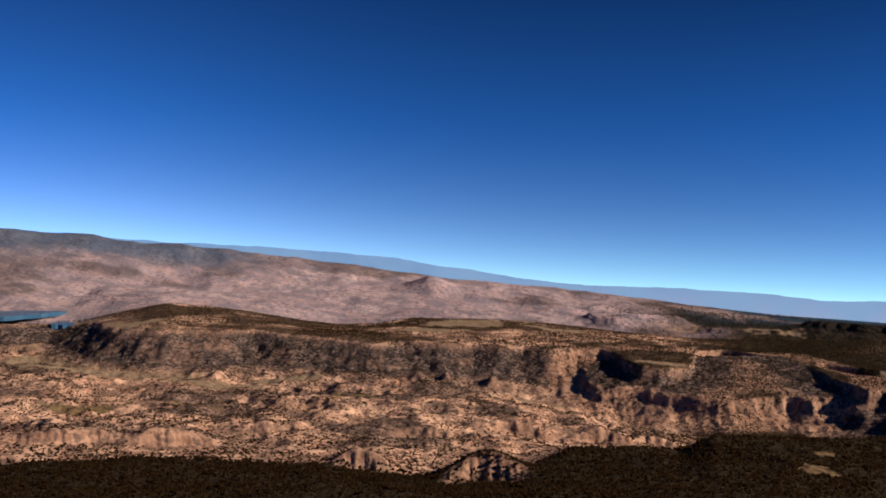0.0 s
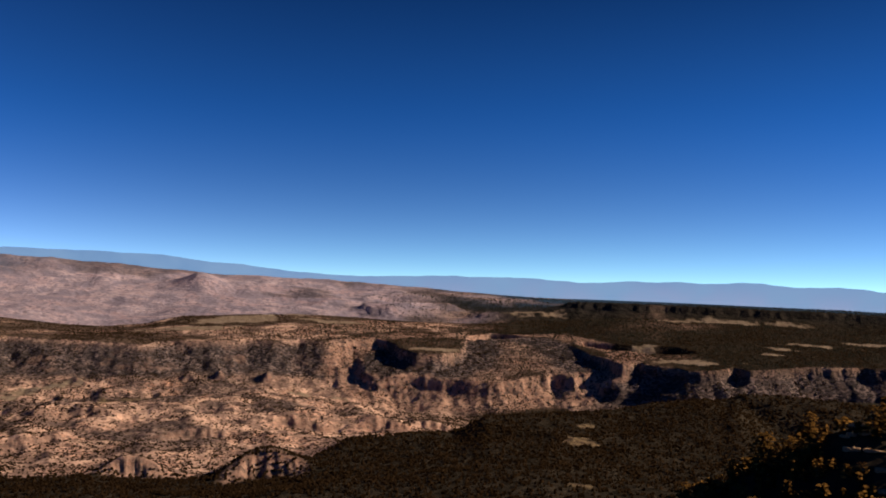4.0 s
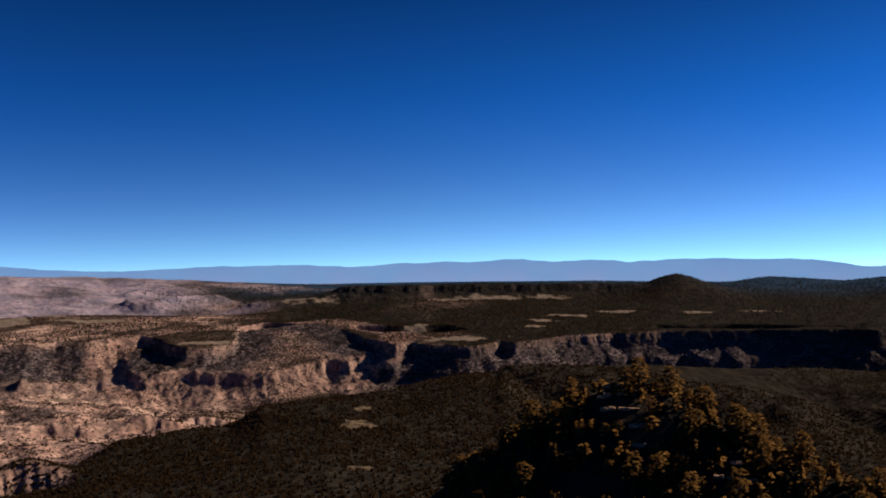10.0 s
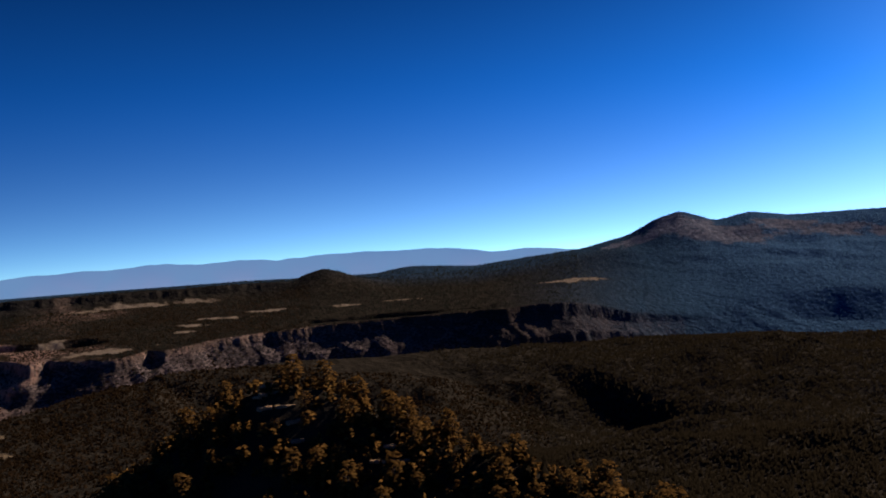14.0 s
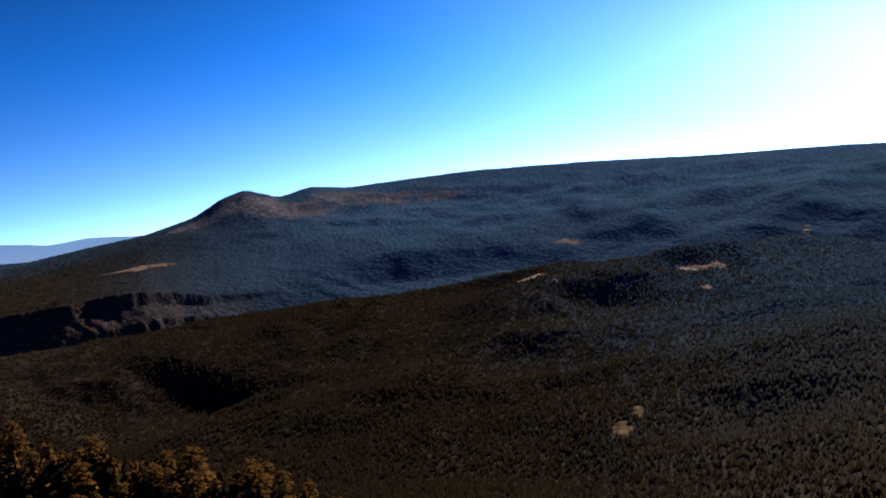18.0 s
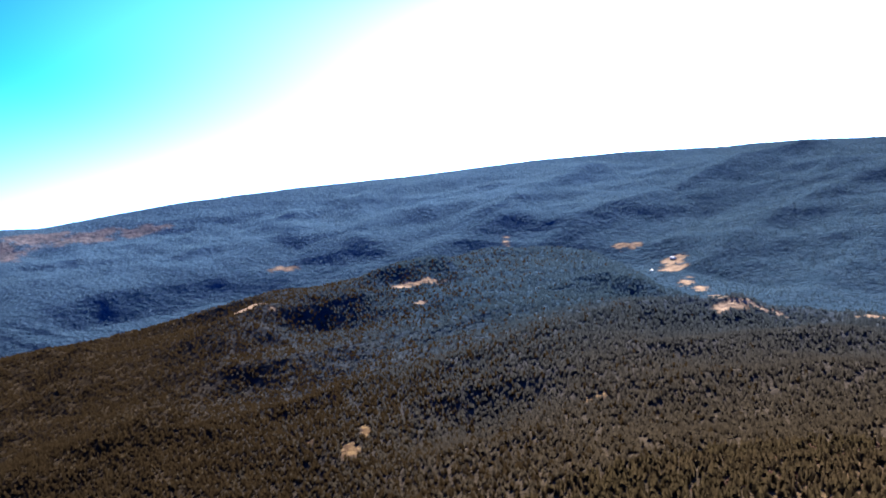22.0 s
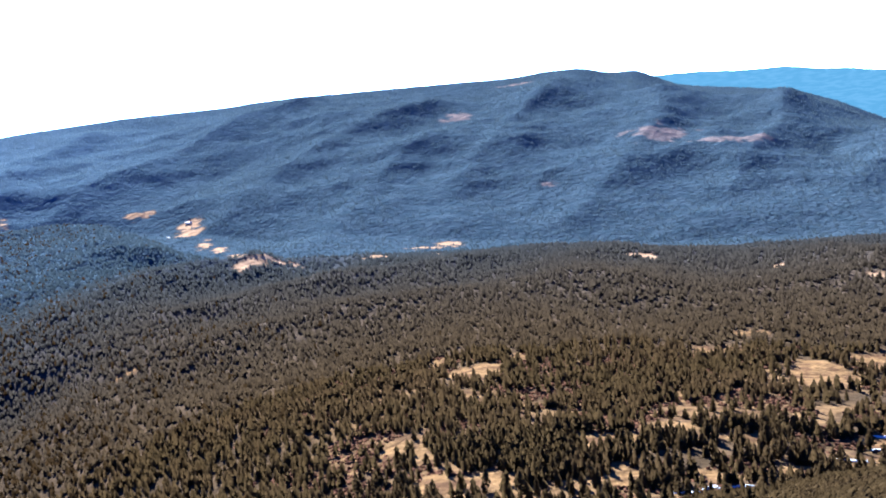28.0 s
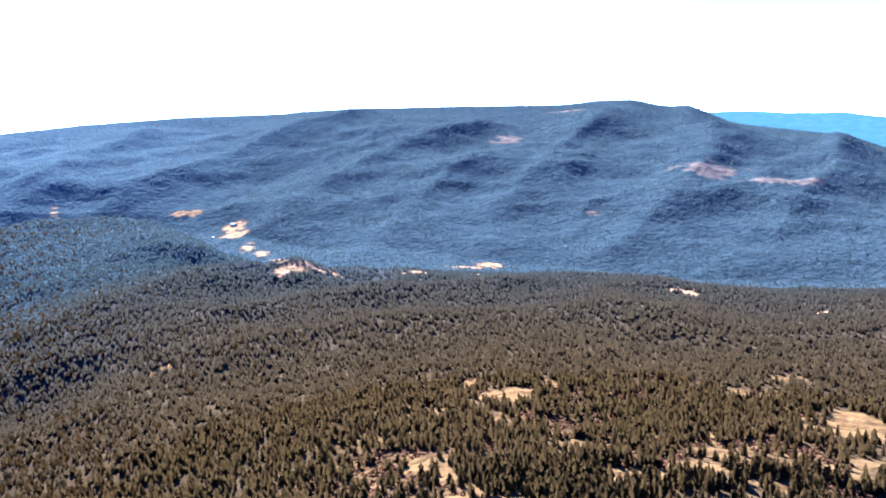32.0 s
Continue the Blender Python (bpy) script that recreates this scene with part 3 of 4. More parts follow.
for n, (b, dip) in enumerate(CREEK):
    patch(GLADE, b, dip + 0.5, 8, 7, n, ragged=0.6)
SCREE = np.zeros_like(Z)
for n, (b, dip, wide, deep) in enumerate([(120.7, 5.6, 50, 50), (124.0, 4.2, 60, 30), (132.3, 7.9, 90, 80), (136.2, 8.6, 90, 40), (125.5, 10.2, 18, 14),
                                          (61.8, 3.9, 190, 90), (64.5, 4.6, 170, 110), (70, 4.3, 190, 60), (67.2, 4.0, 150, 60), (58.8, 5.0, 90, 70), (73.5, 4.4, 120, 40)]):
    patch(SCREE, b, dip, wide, deep, n + 1)
# ---- materials ----
def material(name, rough=0.9):
    m = bpy.data.materials.new(name)
    m.use_nodes = True
    n, l = m.node_tree.nodes, m.node_tree.links
    p = n["Principled BSDF"]
    p.inputs["Roughness"].default_value = rough
    p.inputs["Specular IOR Level"].default_value = 0.0
    return m, n, l, p


def mixed(n, l, fac, a, b):
    """A colour between two, which may be colours or sockets."""
    x = n.new("ShaderNodeMix")
    x.data_type = "RGBA"
    for s, v in ((x.inputs["Factor"], fac), (x.inputs["A"], a), (x.inputs["B"], b)):
        if isinstance(v, bpy.types.NodeSocket):
            l.new(v, s)
        else:
            s.default_value = v if isinstance(v, float) else (*v, 1)
    return x.outputs["Result"]


def grain(n, l, scale, detail=4.0, low=0.35, high=0.65, stretch=None):
    """Noise from 0 to 1 at a scale of so many bumps a metre."""
    c = n.new("ShaderNodeNewGeometry")
    t = n.new("ShaderNodeTexNoise")
    t.inputs["Scale"].default_value, t.inputs["Detail"].default_value = scale, detail
    src = c.outputs["Position"]
    if stretch:
        v = n.new("ShaderNodeVectorMath")
        v.operation = "MULTIPLY"
        v.inputs[1].default_value = stretch
        l.new(src, v.inputs[0])
        src = v.outputs[0]
    l.new(src, t.inputs["Vector"])
    r = n.new("ShaderNodeMapRange")
    r.inputs["From Min"].default_value, r.inputs["From Max"].default_value = low, high
    l.new(t.outputs["Fac"], r.inputs["Value"])
    return r.outputs["Result"]


def relief(n, l, p, height, strength, distance):
    b = n.new("ShaderNodeBump")
    b.inputs["Strength"].default_value, b.inputs["Distance"].default_value = strength, distance
    l.new(height, b.inputs["Height"])
    l.new(b.outputs["Normal"], p.inputs["Normal"])


def attribute(n, l, name):
    a = n.new("ShaderNodeAttribute")
    a.attribute_name = name
    s = n.new("ShaderNodeSeparateColor")
    l.new(a.outputs["Color"], s.inputs["Color"])
    return s.outputs


def haze_tinted(n, l, share, bare, deep_, pale):
    """Paints distance haze into a colour: from bare over dark blue to pale blue, as the share goes from 0 over a half
    to 1.
    """
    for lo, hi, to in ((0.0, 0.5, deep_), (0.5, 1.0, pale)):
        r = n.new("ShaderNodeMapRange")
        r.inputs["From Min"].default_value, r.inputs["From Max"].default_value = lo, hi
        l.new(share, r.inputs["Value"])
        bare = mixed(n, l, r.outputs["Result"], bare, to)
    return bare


def ground_material():
    m, n, l, p = material("land", 0.95)
    cover, open_ = attribute(n, l, "cover"), attribute(n, l, "open_ground")
    big, fine, tiny = grain(n, l, 0.006, 6), grain(n, l, 0.035, 8), grain(n, l, 0.4, 4)
    strata = grain(n, l, 0.02, 3, 0.4, 0.6, (0.25, 0.25, 5.0))
    soil = mixed(n, l, big, (0.4, 0.2, 0.128), (0.56, 0.325, 0.22))
    brush = grain(n, l, 0.022, 10, 0.44, 0.56, (1.0, 1.0, 3.0))
    speck = grain(n, l, 0.11, 5, 0.46, 0.54, (1.0, 1.0, 2.0))
    soil = mixed(n, l, brush, soil, (0.21, 0.125, 0.09))
    soil = mixed(n, l, speck, soil, (0.2, 0.12, 0.087))
    soil = mixed(n, l, grain(n, l, 0.017, 9, 0.53, 0.6), soil, (0.54, 0.32, 0.215))
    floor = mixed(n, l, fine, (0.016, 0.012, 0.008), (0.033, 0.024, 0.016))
    slope = mixed(n, l, speck, mixed(n, l, brush, (0.15, 0.102, 0.085), (0.07, 0.05, 0.043)), (0.036, 0.027, 0.025))
    streak = grain(n, l, 0.012, 7, 0.4, 0.6)
    # far plain: the mauve of distance haze is put into its soil colour
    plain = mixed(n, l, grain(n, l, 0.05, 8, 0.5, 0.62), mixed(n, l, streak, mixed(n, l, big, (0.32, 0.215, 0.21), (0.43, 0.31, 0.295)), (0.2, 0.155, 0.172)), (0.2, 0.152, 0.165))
    rock = mixed(n, l, strata, (0.25, 0.115, 0.072), (0.43, 0.235, 0.15))
    rock = mixed(n, l, tiny, rock, (0.27, 0.165, 0.12))
    rock = mixed(n, l, grain(n, l, 0.09, 5, 0.5, 0.62, (1.0, 1.0, 0.4)), rock, (0.12, 0.075, 0.058))
    straw = mixed(n, l, tiny, (0.128, 0.082, 0.042), (0.18, 0.12, 0.064))
    straw = mixed(n, l, grain(n, l, 0.09, 6, 0.45, 0.6), straw, (0.08, 0.05, 0.031))
    haze_attr = n.new("ShaderNodeAttribute")
    haze_attr.attribute_name = "haze_blue"
    # shade painted into the floor: dark in the west, lighter towards bearing 94
    unshaded = n.new("ShaderNodeAttribute")
    unshaded.attribute_name = "unshaded_floor"
    floor = mixed(n, l, unshaded.outputs["Fac"], floor, mixed(n, l, fine, (0.034, 0.026, 0.018), (0.062, 0.046, 0.032)))
    # the ground below far woods carries the same painted haze blue
    wooded = haze_tinted(n, l, haze_attr.outputs["Fac"], floor, mixed(n, l, fine, (0.02, 0.038, 0.06), (0.032, 0.054, 0.082)), mixed(n, l, fine, (0.042, 0.082, 0.136), (0.062, 0.11, 0.175)))
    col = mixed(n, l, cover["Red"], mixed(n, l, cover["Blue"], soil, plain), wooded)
    col = mixed(n, l, open_["Blue"], col, slope)
    col = mixed(n, l, cover["Green"], col, rock)
    bleached = n.new("ShaderNodeAttribute")
    bleached.attribute_name = "bleached_grass"
    straw = mixed(n, l, bleached.outputs["Fac"], straw, mixed(n, l, fine, (0.235, 0.162, 0.113), (0.345, 0.25, 0.178)))
    col = mixed(n, l, open_["Red"], col, straw)
    scree = mixed(n, l, fine, (0.075, 0.078, 0.096), (0.155, 0.134, 0.145))
    col = mixed(n, l, open_["Green"], col, scree)
    l.new(col, p.inputs["Base Color"])
    relief(n, l, p, grain(n, l, 0.06, 8, 0.2, 0.8), 0.9, 4.0)
    return m


def leaf_material(name, dark, light, dry=None, haze_sheen=0.0, haze_tones=None):
    """Foliage, with a soft blue sheen at low angles in place of haze, and dark and pale haze blues painted into the
    needles if given.
    """
    m, n, l, p = material(name, 0.85)
    p.inputs["Sheen Weight"].default_value, p.inputs["Sheen Roughness"].default_value = haze_sheen, 0.5
    p.inputs["Sheen Tint"].default_value = (0.12, 0.38, 1.0, 1)
    g = n.new("ShaderNodeNewGeometry")
    o = n.new("ShaderNodeObjectInfo")
    add = n.new("ShaderNodeMath")
    add.operation = "ADD"
    l.new(g.outputs["Random Per Island"], add.inputs[0])
    l.new(o.outputs["Random"], add.inputs[1])
    fr = n.new("ShaderNodeMath")
    fr.operation = "FRACT"
    l.new(add.outputs[0], fr.inputs[0])
    col = mixed(n, l, fr.outputs[0], dark, light)
    if haze_tones:
        share = n.new("ShaderNodeAttribute")
        share.attribute_name = "haze_blue"
        col = haze_tinted(n, l, share.outputs["Fac"], col, mixed(n, l, fr.outputs[0], *haze_tones[:2]), mixed(n, l, fr.outputs[0], *haze_tones[2:]))
    if dry:
        stand = grain(n, l, 0.012, 3, 0.45, 0.75)
        col = mixed(n, l, stand, col, dry)
    l.new(col, p.inputs["Base Color"])
    thin = n.new("ShaderNodeBsdfTranslucent")      # light comes through the needles
    both = n.new("ShaderNodeMixShader")
    both.inputs[0].default_value = 0.5
    l.new(mixed(n, l, 0.12, col, (0.12, 0.12, 0.035)), thin.inputs["Color"])
    l.new(p.outputs[0], both.inputs[1])
    l.new(thin.outputs[0], both.inputs[2])
    l.new(both.outputs[0], n["Material Output"].inputs["Surface"])
    return m


LAND = ground_material()
PINE = leaf_material("pine_needles", (0.043, 0.032, 0.017), (0.068, 0.05, 0.027), (0.066, 0.046, 0.027))
# the same pines with the slope's shade painted into the needles
SHADED_PINE = leaf_material("shaded_pine_needles", (0.024, 0.0165, 0.009), (0.04, 0.027, 0.0145))
# conifer needles with the blue of distance haze painted in
WOOD = leaf_material("hazed_conifer_needles", (0.047, 0.036, 0.024), (0.072, 0.055, 0.036), haze_sheen=0.0, haze_tones=((0.03, 0.053, 0.08), (0.048, 0.078, 0.112), (0.072, 0.132, 0.22), (0.105, 0.175, 0.275)))
DARK_FIR = leaf_material("dark_fir_needles", (0.016, 0.016, 0.012), (0.034, 0.032, 0.024))
JUNIPER = leaf_material("juniper_scrub", (0.021, 0.011, 0.005), (0.045, 0.024, 0.011))
# the gold of low sun on the knoll is put into this foliage colour
KNOLL_PINE = leaf_material("pine_painted_sunlit", (0.085, 0.04, 0.011), (0.24, 0.115, 0.03))


# how much distance haze is painted into the colour of the woods
far_haze = 0.5 + (0.3 * (1 - step(92, 112, DEG)) + 0.2 * step(6.5, 10.0, PLACE)) * (1 - 0.5 * step(98, 122, DEG))
HAZE_BLUE = far_haze * step(4.2, 6.0, PLACE + fbm(X / 200, Y / 200, 4)) * step(50, 70, DEG)
HAZE_BLUE = np.maximum(HAZE_BLUE, 0.5 * step(9.2, 10.8, PLACE) * step(12, 18, DEG))
HAZE_BLUE = np.maximum(HAZE_BLUE, 0.7 * step(10.2, 10.6, PLACE) * (1 - step(-14, -6, DEG)))
HAZE_BLUE = np.maximum(HAZE_BLUE, 0.6 * step(650, 2300, R) * step(70, 94, DEG) * (PLACE > 1.5))


# ---- the ground ----
def build_ground():
    na, nr = Z.shape
    i, j = np.meshgrid(np.arange(na), np.arange(nr - 1), indexing="ij")
    k = (i + 1) % na
    faces = np.stack([i * nr + j, i * nr + j + 1, k * nr + j + 1, k * nr + j], -1).reshape(-1, 4)[:, ::-1]
    ob = new("ground", mesh_from("ground", np.stack([X, Y, Z], -1).reshape(-1, 3), faces, True, 4))
    forest = (step(9, 23, DEG + 34 * fbm(X / 300, Y / 300, 2)) * (PLACE > 2.0) + (PLACE < 4.05)).clip(0, 1)
    # eastern canyon walls: dark floor colour painted on in place of their shade
    forest = np.where((WALL > 0.02) & (DEG < 62), forest * (0.35 + 0.6 * step(30, 50, DEG)), forest)
    forest = np.maximum(forest, 0.8 * desert * band(10.3, 10.7, 11.2, 11.8) * (1 - step(-14, -6, DEG)))
    # mesa tops: dark juniper with tan openings
    forest = np.maximum(forest, 0.85 * band(7.95, 8.0, 9.0, 9.1) * step(-20, -17, DEG) * step(-0.16, 0.0, fbm(X / 260, Y / 160, 4)))
    slopes = (WALL * 1.6).clip(0, 1) * (1 - 0.75 * step(44, 55, DEG)) * (1 - 0.6 * BANDED)
    slopes = np.maximum(slopes, bad * step(-0.02, 0.1, fbm(X / 160, Y / 160, 6)) * 0.75)
    steep = step(0.35, 0.7, np.abs(np.gradient(Z, axis=1) / np.gradient(R, axis=1)))
    cliff = np.maximum(PALE, BANDED * 0.9) + WALL * steep * 0.5 * step(-0.05, 0.15, fbm(X / 60, Y / 60, 3)) * (1 - 0.8 * step(14, 20, DEG)) + bad * step(0.06, 0.2, fbm(X / 90, Y / 90, 2)) * steep
    forest = np.maximum(forest, desert * band(9.3, 9.8, 11.5, 12.5) * step(0.0, 0.13, fbm(X / 420, Y / 160, 5)) * 0.5)
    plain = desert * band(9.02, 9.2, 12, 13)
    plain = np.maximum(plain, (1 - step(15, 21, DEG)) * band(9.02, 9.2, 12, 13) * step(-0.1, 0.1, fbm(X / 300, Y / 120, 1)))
    thin = step(104, 111, DEG) * (1 - step(560, 760, R)) * (R > 205) * step(-0.2, 0.05, fbm(X / 40, Y / 40, 6))
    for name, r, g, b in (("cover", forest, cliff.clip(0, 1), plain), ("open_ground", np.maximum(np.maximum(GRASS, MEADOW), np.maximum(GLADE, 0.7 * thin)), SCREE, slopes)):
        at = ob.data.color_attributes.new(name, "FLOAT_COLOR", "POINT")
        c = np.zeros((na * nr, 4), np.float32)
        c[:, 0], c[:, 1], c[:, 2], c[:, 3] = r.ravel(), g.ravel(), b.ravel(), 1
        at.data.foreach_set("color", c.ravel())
    bg = ob.data.attributes.new("bleached_grass", "FLOAT", "POINT")
    bg.data.foreach_set("value", np.maximum(0.45 * GRASS * (R > 2300), MEADOW).astype(np.float32).ravel())
    fw = ob.data.attributes.new("haze_blue", "FLOAT", "POINT")
    fw.data.foreach_set("value", HAZE_BLUE.astype(np.float32).ravel())
    nl = ob.data.attributes.new("unshaded_floor", "FLOAT", "POINT")
    nl.data.foreach_set("value", step(76, 94, DEG).astype(np.float32).ravel())
    ob.data.materials.append(LAND)
    tagged(ob, "rolling wooded highland, canyon and red badland ground", "ground", kind="structure")
    return ob


build_ground()


# ---- far ranges, a glowing backdrop with haze blue painted into its colour ----
def backdrop():
    m = bpy.data.materials.new("distant_range_haze_glow")
    m.use_nodes = True
    n, l = m.node_tree.nodes, m.node_tree.links
    n.remove(n["Principled BSDF"])
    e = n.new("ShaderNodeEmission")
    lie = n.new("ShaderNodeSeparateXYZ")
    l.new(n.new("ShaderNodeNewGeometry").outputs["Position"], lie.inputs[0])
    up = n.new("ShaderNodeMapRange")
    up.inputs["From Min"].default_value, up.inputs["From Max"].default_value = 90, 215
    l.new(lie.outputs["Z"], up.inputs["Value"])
    # haze painted paler towards the foot
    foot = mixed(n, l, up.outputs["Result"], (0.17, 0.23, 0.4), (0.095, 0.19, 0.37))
    # glow toned down southwards to suit the higher exposure there
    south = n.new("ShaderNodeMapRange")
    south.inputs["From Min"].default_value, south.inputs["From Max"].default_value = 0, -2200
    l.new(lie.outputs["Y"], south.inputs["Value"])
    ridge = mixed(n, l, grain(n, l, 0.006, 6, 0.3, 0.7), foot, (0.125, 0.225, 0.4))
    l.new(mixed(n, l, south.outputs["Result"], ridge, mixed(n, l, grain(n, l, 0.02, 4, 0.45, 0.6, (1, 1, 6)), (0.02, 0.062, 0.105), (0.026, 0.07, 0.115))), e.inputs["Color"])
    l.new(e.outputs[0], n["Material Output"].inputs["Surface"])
    line = [(-40, 3.0), (-25, 2.6), (-14, 3.2), (-11, 3.24), (-7.5, 3.5), (-2.8, 3.75), (0, 4.2), (3, 4.5), (6, 4.9), (9.4, 5.02), (14.3, 4.95), (17.6, 4.92), (21.6, 5.2), (25, 5.03), (30, 4.95),
            (32, 4.8), (33.7, 5.03), (36, 4.9), (38.2, 5.05), (40.1, 4.88), (42.6, 4.85), (44.4, 4.82), (47, 4.75), (49.4, 4.9), (51, 5.1), (53, 4.95), (55.4, 5.15),
            (65, 5.3), (100, 5.2), (125, 4.6), (133, 4.65), (136.6, 4.9), (139.6, 5.03), (142.5, 5.4), (145, 5.8), (170, 5.4), (250, 4.5)]
    b = np.arange(-34, 326, 0.25)
    dip = np.interp(b, *np.array(line).T, period=360) + 0.22 * fbm(b / 1.6, b * 0, 3, 5)
    top = -4780 * np.tan(np.radians(dip))
    rad = np.radians(b)
    n_ = len(b)
    rings = []
    for d, z in ((4700, np.full(n_, -800.0)), (4740, top * 0.6 - 260), (4780, top), (4800, np.full(n_, -800.0))):
        rings.append(np.stack([d * np.sin(rad), d * np.cos(rad), z + EYE.z], -1))
    v = np.concatenate(rings)
    i = np.arange(n_)
    k = (i + 1) % n_
    f = np.concatenate([np.stack([q * n_ + i, q * n_ + k, (q + 1) * n_ + k, (q + 1) * n_ + i], -1) for q in range(3)])
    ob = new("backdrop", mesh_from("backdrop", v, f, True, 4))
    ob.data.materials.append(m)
    tagged(ob, "far mountain ranges on the horizon, haze blue in their glow", "mountains", kind="structure")


backdrop()


# ---- woods ----
def crown_shape(seed, rings, sides, lean=0.1):
    """A tapering uneven crown one unit high: rings of (height, radius) closed at a tip."""
    rng = np.random.RandomState(seed)
    v, f = [], []
    for h, r in rings:
        for s in range(sides):
            a = 2 * math.pi * (s + rng.uniform(-0.3, 0.3)) / sides
            q = r * rng.uniform(0.7, 1.25)
            v.append((q * math.cos(a), q * math.sin(a), h + rng.uniform(-0.03, 0.03)))
    v.append((rng.uniform(-lean, lean) * 0.3, rng.uniform(-lean, lean) * 0.3, 1.0))
    for k in range(len(rings) - 1):
        for s in range(sides):
            a, b = k * sides + s, k * sides + (s + 1) % sides
            f += [(a, b, b + sides), (a, b + sides, a + sides)]
    t = (len(rings) - 1) * sides
    f += [(t + s, t + (s + 1) % sides, len(v) - 1) for s in range(sides)]
    return np.array(v), np.array(f)


def scatter(count, b0, b1, d0, d1, seed):
    rng = np.random.RandomState(seed)
    b = np.radians(rng.uniform(b0, b1, count))
    d = np.sqrt(rng.uniform(d0 * d0, d1 * d1, count))
    return d * np.sin(b), d * np.cos(b)


def woods(name, shapes, x, y, tall, wide, mat, label, category, seed=1, sink=0.3, soft=True, side=0.5):
    rng = np.random.RandomState(seed)
    z = ground_at(x, y)
    kind = rng.randint(len(shapes), size=len(x))
    tall = tall * rng.uniform(0.6, 1.25, len(x))
    wide = wide * rng.uniform(0.7, 1.25, len(x)) * (0.6 + 0.4 * tall / tall.mean())
    turn = rng.uniform(0, 2 * math.pi, len(x))
    vs, fs, base = [], [], 0
    for k, (v, f) in enumerate(shapes):
        s = np.where(kind == k)[0]
        c, q = np.cos(turn[s])[:, None], np.sin(turn[s])[:, None]
        px = x[s, None] + wide[s, None] * (c * v[:, 0] - q * v[:, 1])
        py = y[s, None] + wide[s, None] * (q * v[:, 0] + c * v[:, 1])
        pz = z[s, None] - sink + tall[s, None] * v[:, 2]
        vs.append(np.stack([px, py, pz], -1).reshape(-1, 3))
        fs.append((f[None] + (base + np.arange(len(s)) * len(v))[:, None, None]).reshape(-1, 3))
        base += len(s) * len(v)
    me = mesh_from(name, np.concatenate(vs), np.concatenate(fs), True)
    if soft:                             # round the light over the whole canopy
        up = np.concatenate([np.tile(v * (1, 1, 0) * side + (0, 0, 1 - 0.5 * side), ((kind == k).sum(), 1)) for k, (v, f) in enumerate(shapes)])
        set_normals(me, up)
    share = np.concatenate([np.repeat(ground_at(x[kind == k], y[kind == k], HAZE_BLUE), len(v)) for k, (v, f) in enumerate(shapes)])
    me.attributes.new("haze_blue", "FLOAT", "POINT").data.foreach_set("value", share.astype(np.float32))
    ob = new(name, me)
    ob.data.materials.append(mat)
    tagged(ob, label, category, kind="stuff")
    return ob


OPEN = np.maximum(np.maximum(GRASS, MEADOW), np.maximum(GLADE, SCREE * 0.7))
def pine_shape(seed, tiers, sides):
    """A pine one unit high: tiers of drooping boughs, each a ragged skirt that rises to the stem."""
    rng = np.random.RandomState(seed)
    v, f = [], []
    lean = rng.uniform(-0.12, 0.12, 2)
    for k in range(tiers):
        q = k / tiers
        low, high = 0.1 + 0.8 * q, min(0.1 + 0.8 * q + 1.25 / tiers + 0.1, 1.0)
        r = (1.0 - 0.62 * q ** 1.7) * rng.uniform(0.85, 1.12)
        b, turn = len(v), rng.uniform(0, 6.28)
        for s in range(sides):
            a = turn + 2 * math.pi * (s + rng.uniform(-0.25, 0.25)) / sides
            e = r * rng.uniform(0.62, 1.2)
            v.append((e * math.cos(a) + lean[0] * q, e * math.sin(a) + lean[1] * q, low + rng.uniform(-0.05, 0.05)))
        v.append((lean[0] * q, lean[1] * q, high))
        f += [(b + s, b + (s + 1) % sides, b + sides) for s in range(sides)]
    return np.array(v), np.array(f)


NEAR_PINES = [pine_shape(s + 100, 4, 7) for s in range(8)]
SLOPE_PINES = [pine_shape(s + 120, 3, 6) for s in range(8)]
RIDGE_PINES = [pine_shape(s + 140, 2, 5) for s in range(8)]
FAR_FIRS = [crown_shape(s + 20, [(0.0, 0.9)], 5) for s in range(6)]
BUSHES = [crown_shape(s + 40, [(0.0, 0.8), (0.55, 0.9)], 4, 0.6) for s in range(4)]


FAR_BUSHES = [crown_shape(s + 80, [(0.15, 1.0)], 5, 0.6) for s in range(4)]


def clumpy_pine(seed, clumps=10):
    """A crown of separate leaning clumps of needles, one unit high."""
    rng = np.random.RandomState(seed)
    v, f = [], []
    for k in range(clumps):
        h = 0.14 + 0.82 * (k + rng.rand()) / clumps
        spread = 0.8 * math.sqrt(max(1 - ((h - 0.35) / 0.68) ** 2, 0.03))
        a = rng.uniform(0, 2 * math.pi)
        c = np.array([spread * math.cos(a) * rng.uniform(0.3, 1), spread * math.sin(a) * rng.uniform(0.3, 1), h])
        q = rng.uniform(0.36, 0.6)
        o = np.array([(1, 0, 0), (0, 1, 0), (-1, 0, 0), (0, -1, 0), (0, 0, 0.22), (0, 0, -0.14)]) * (q, q, 0.6) * rng.uniform(0.7, 1.3, (6, 1))
        b = len(v)
        v += list(c + o)
        f += [(b + i, b + (i + 1) % 4, b + 4) for i in range(4)] + [(b + (i + 1) % 4, b + i, b + 5) for i in range(4)]
    return np.array(v), np.array(f)


CLUMPY = [clumpy_pine(s) for s in range(6)]
LOW_SCRUB = [pine_shape(s + 50, 2, 6) for s in range(6)]


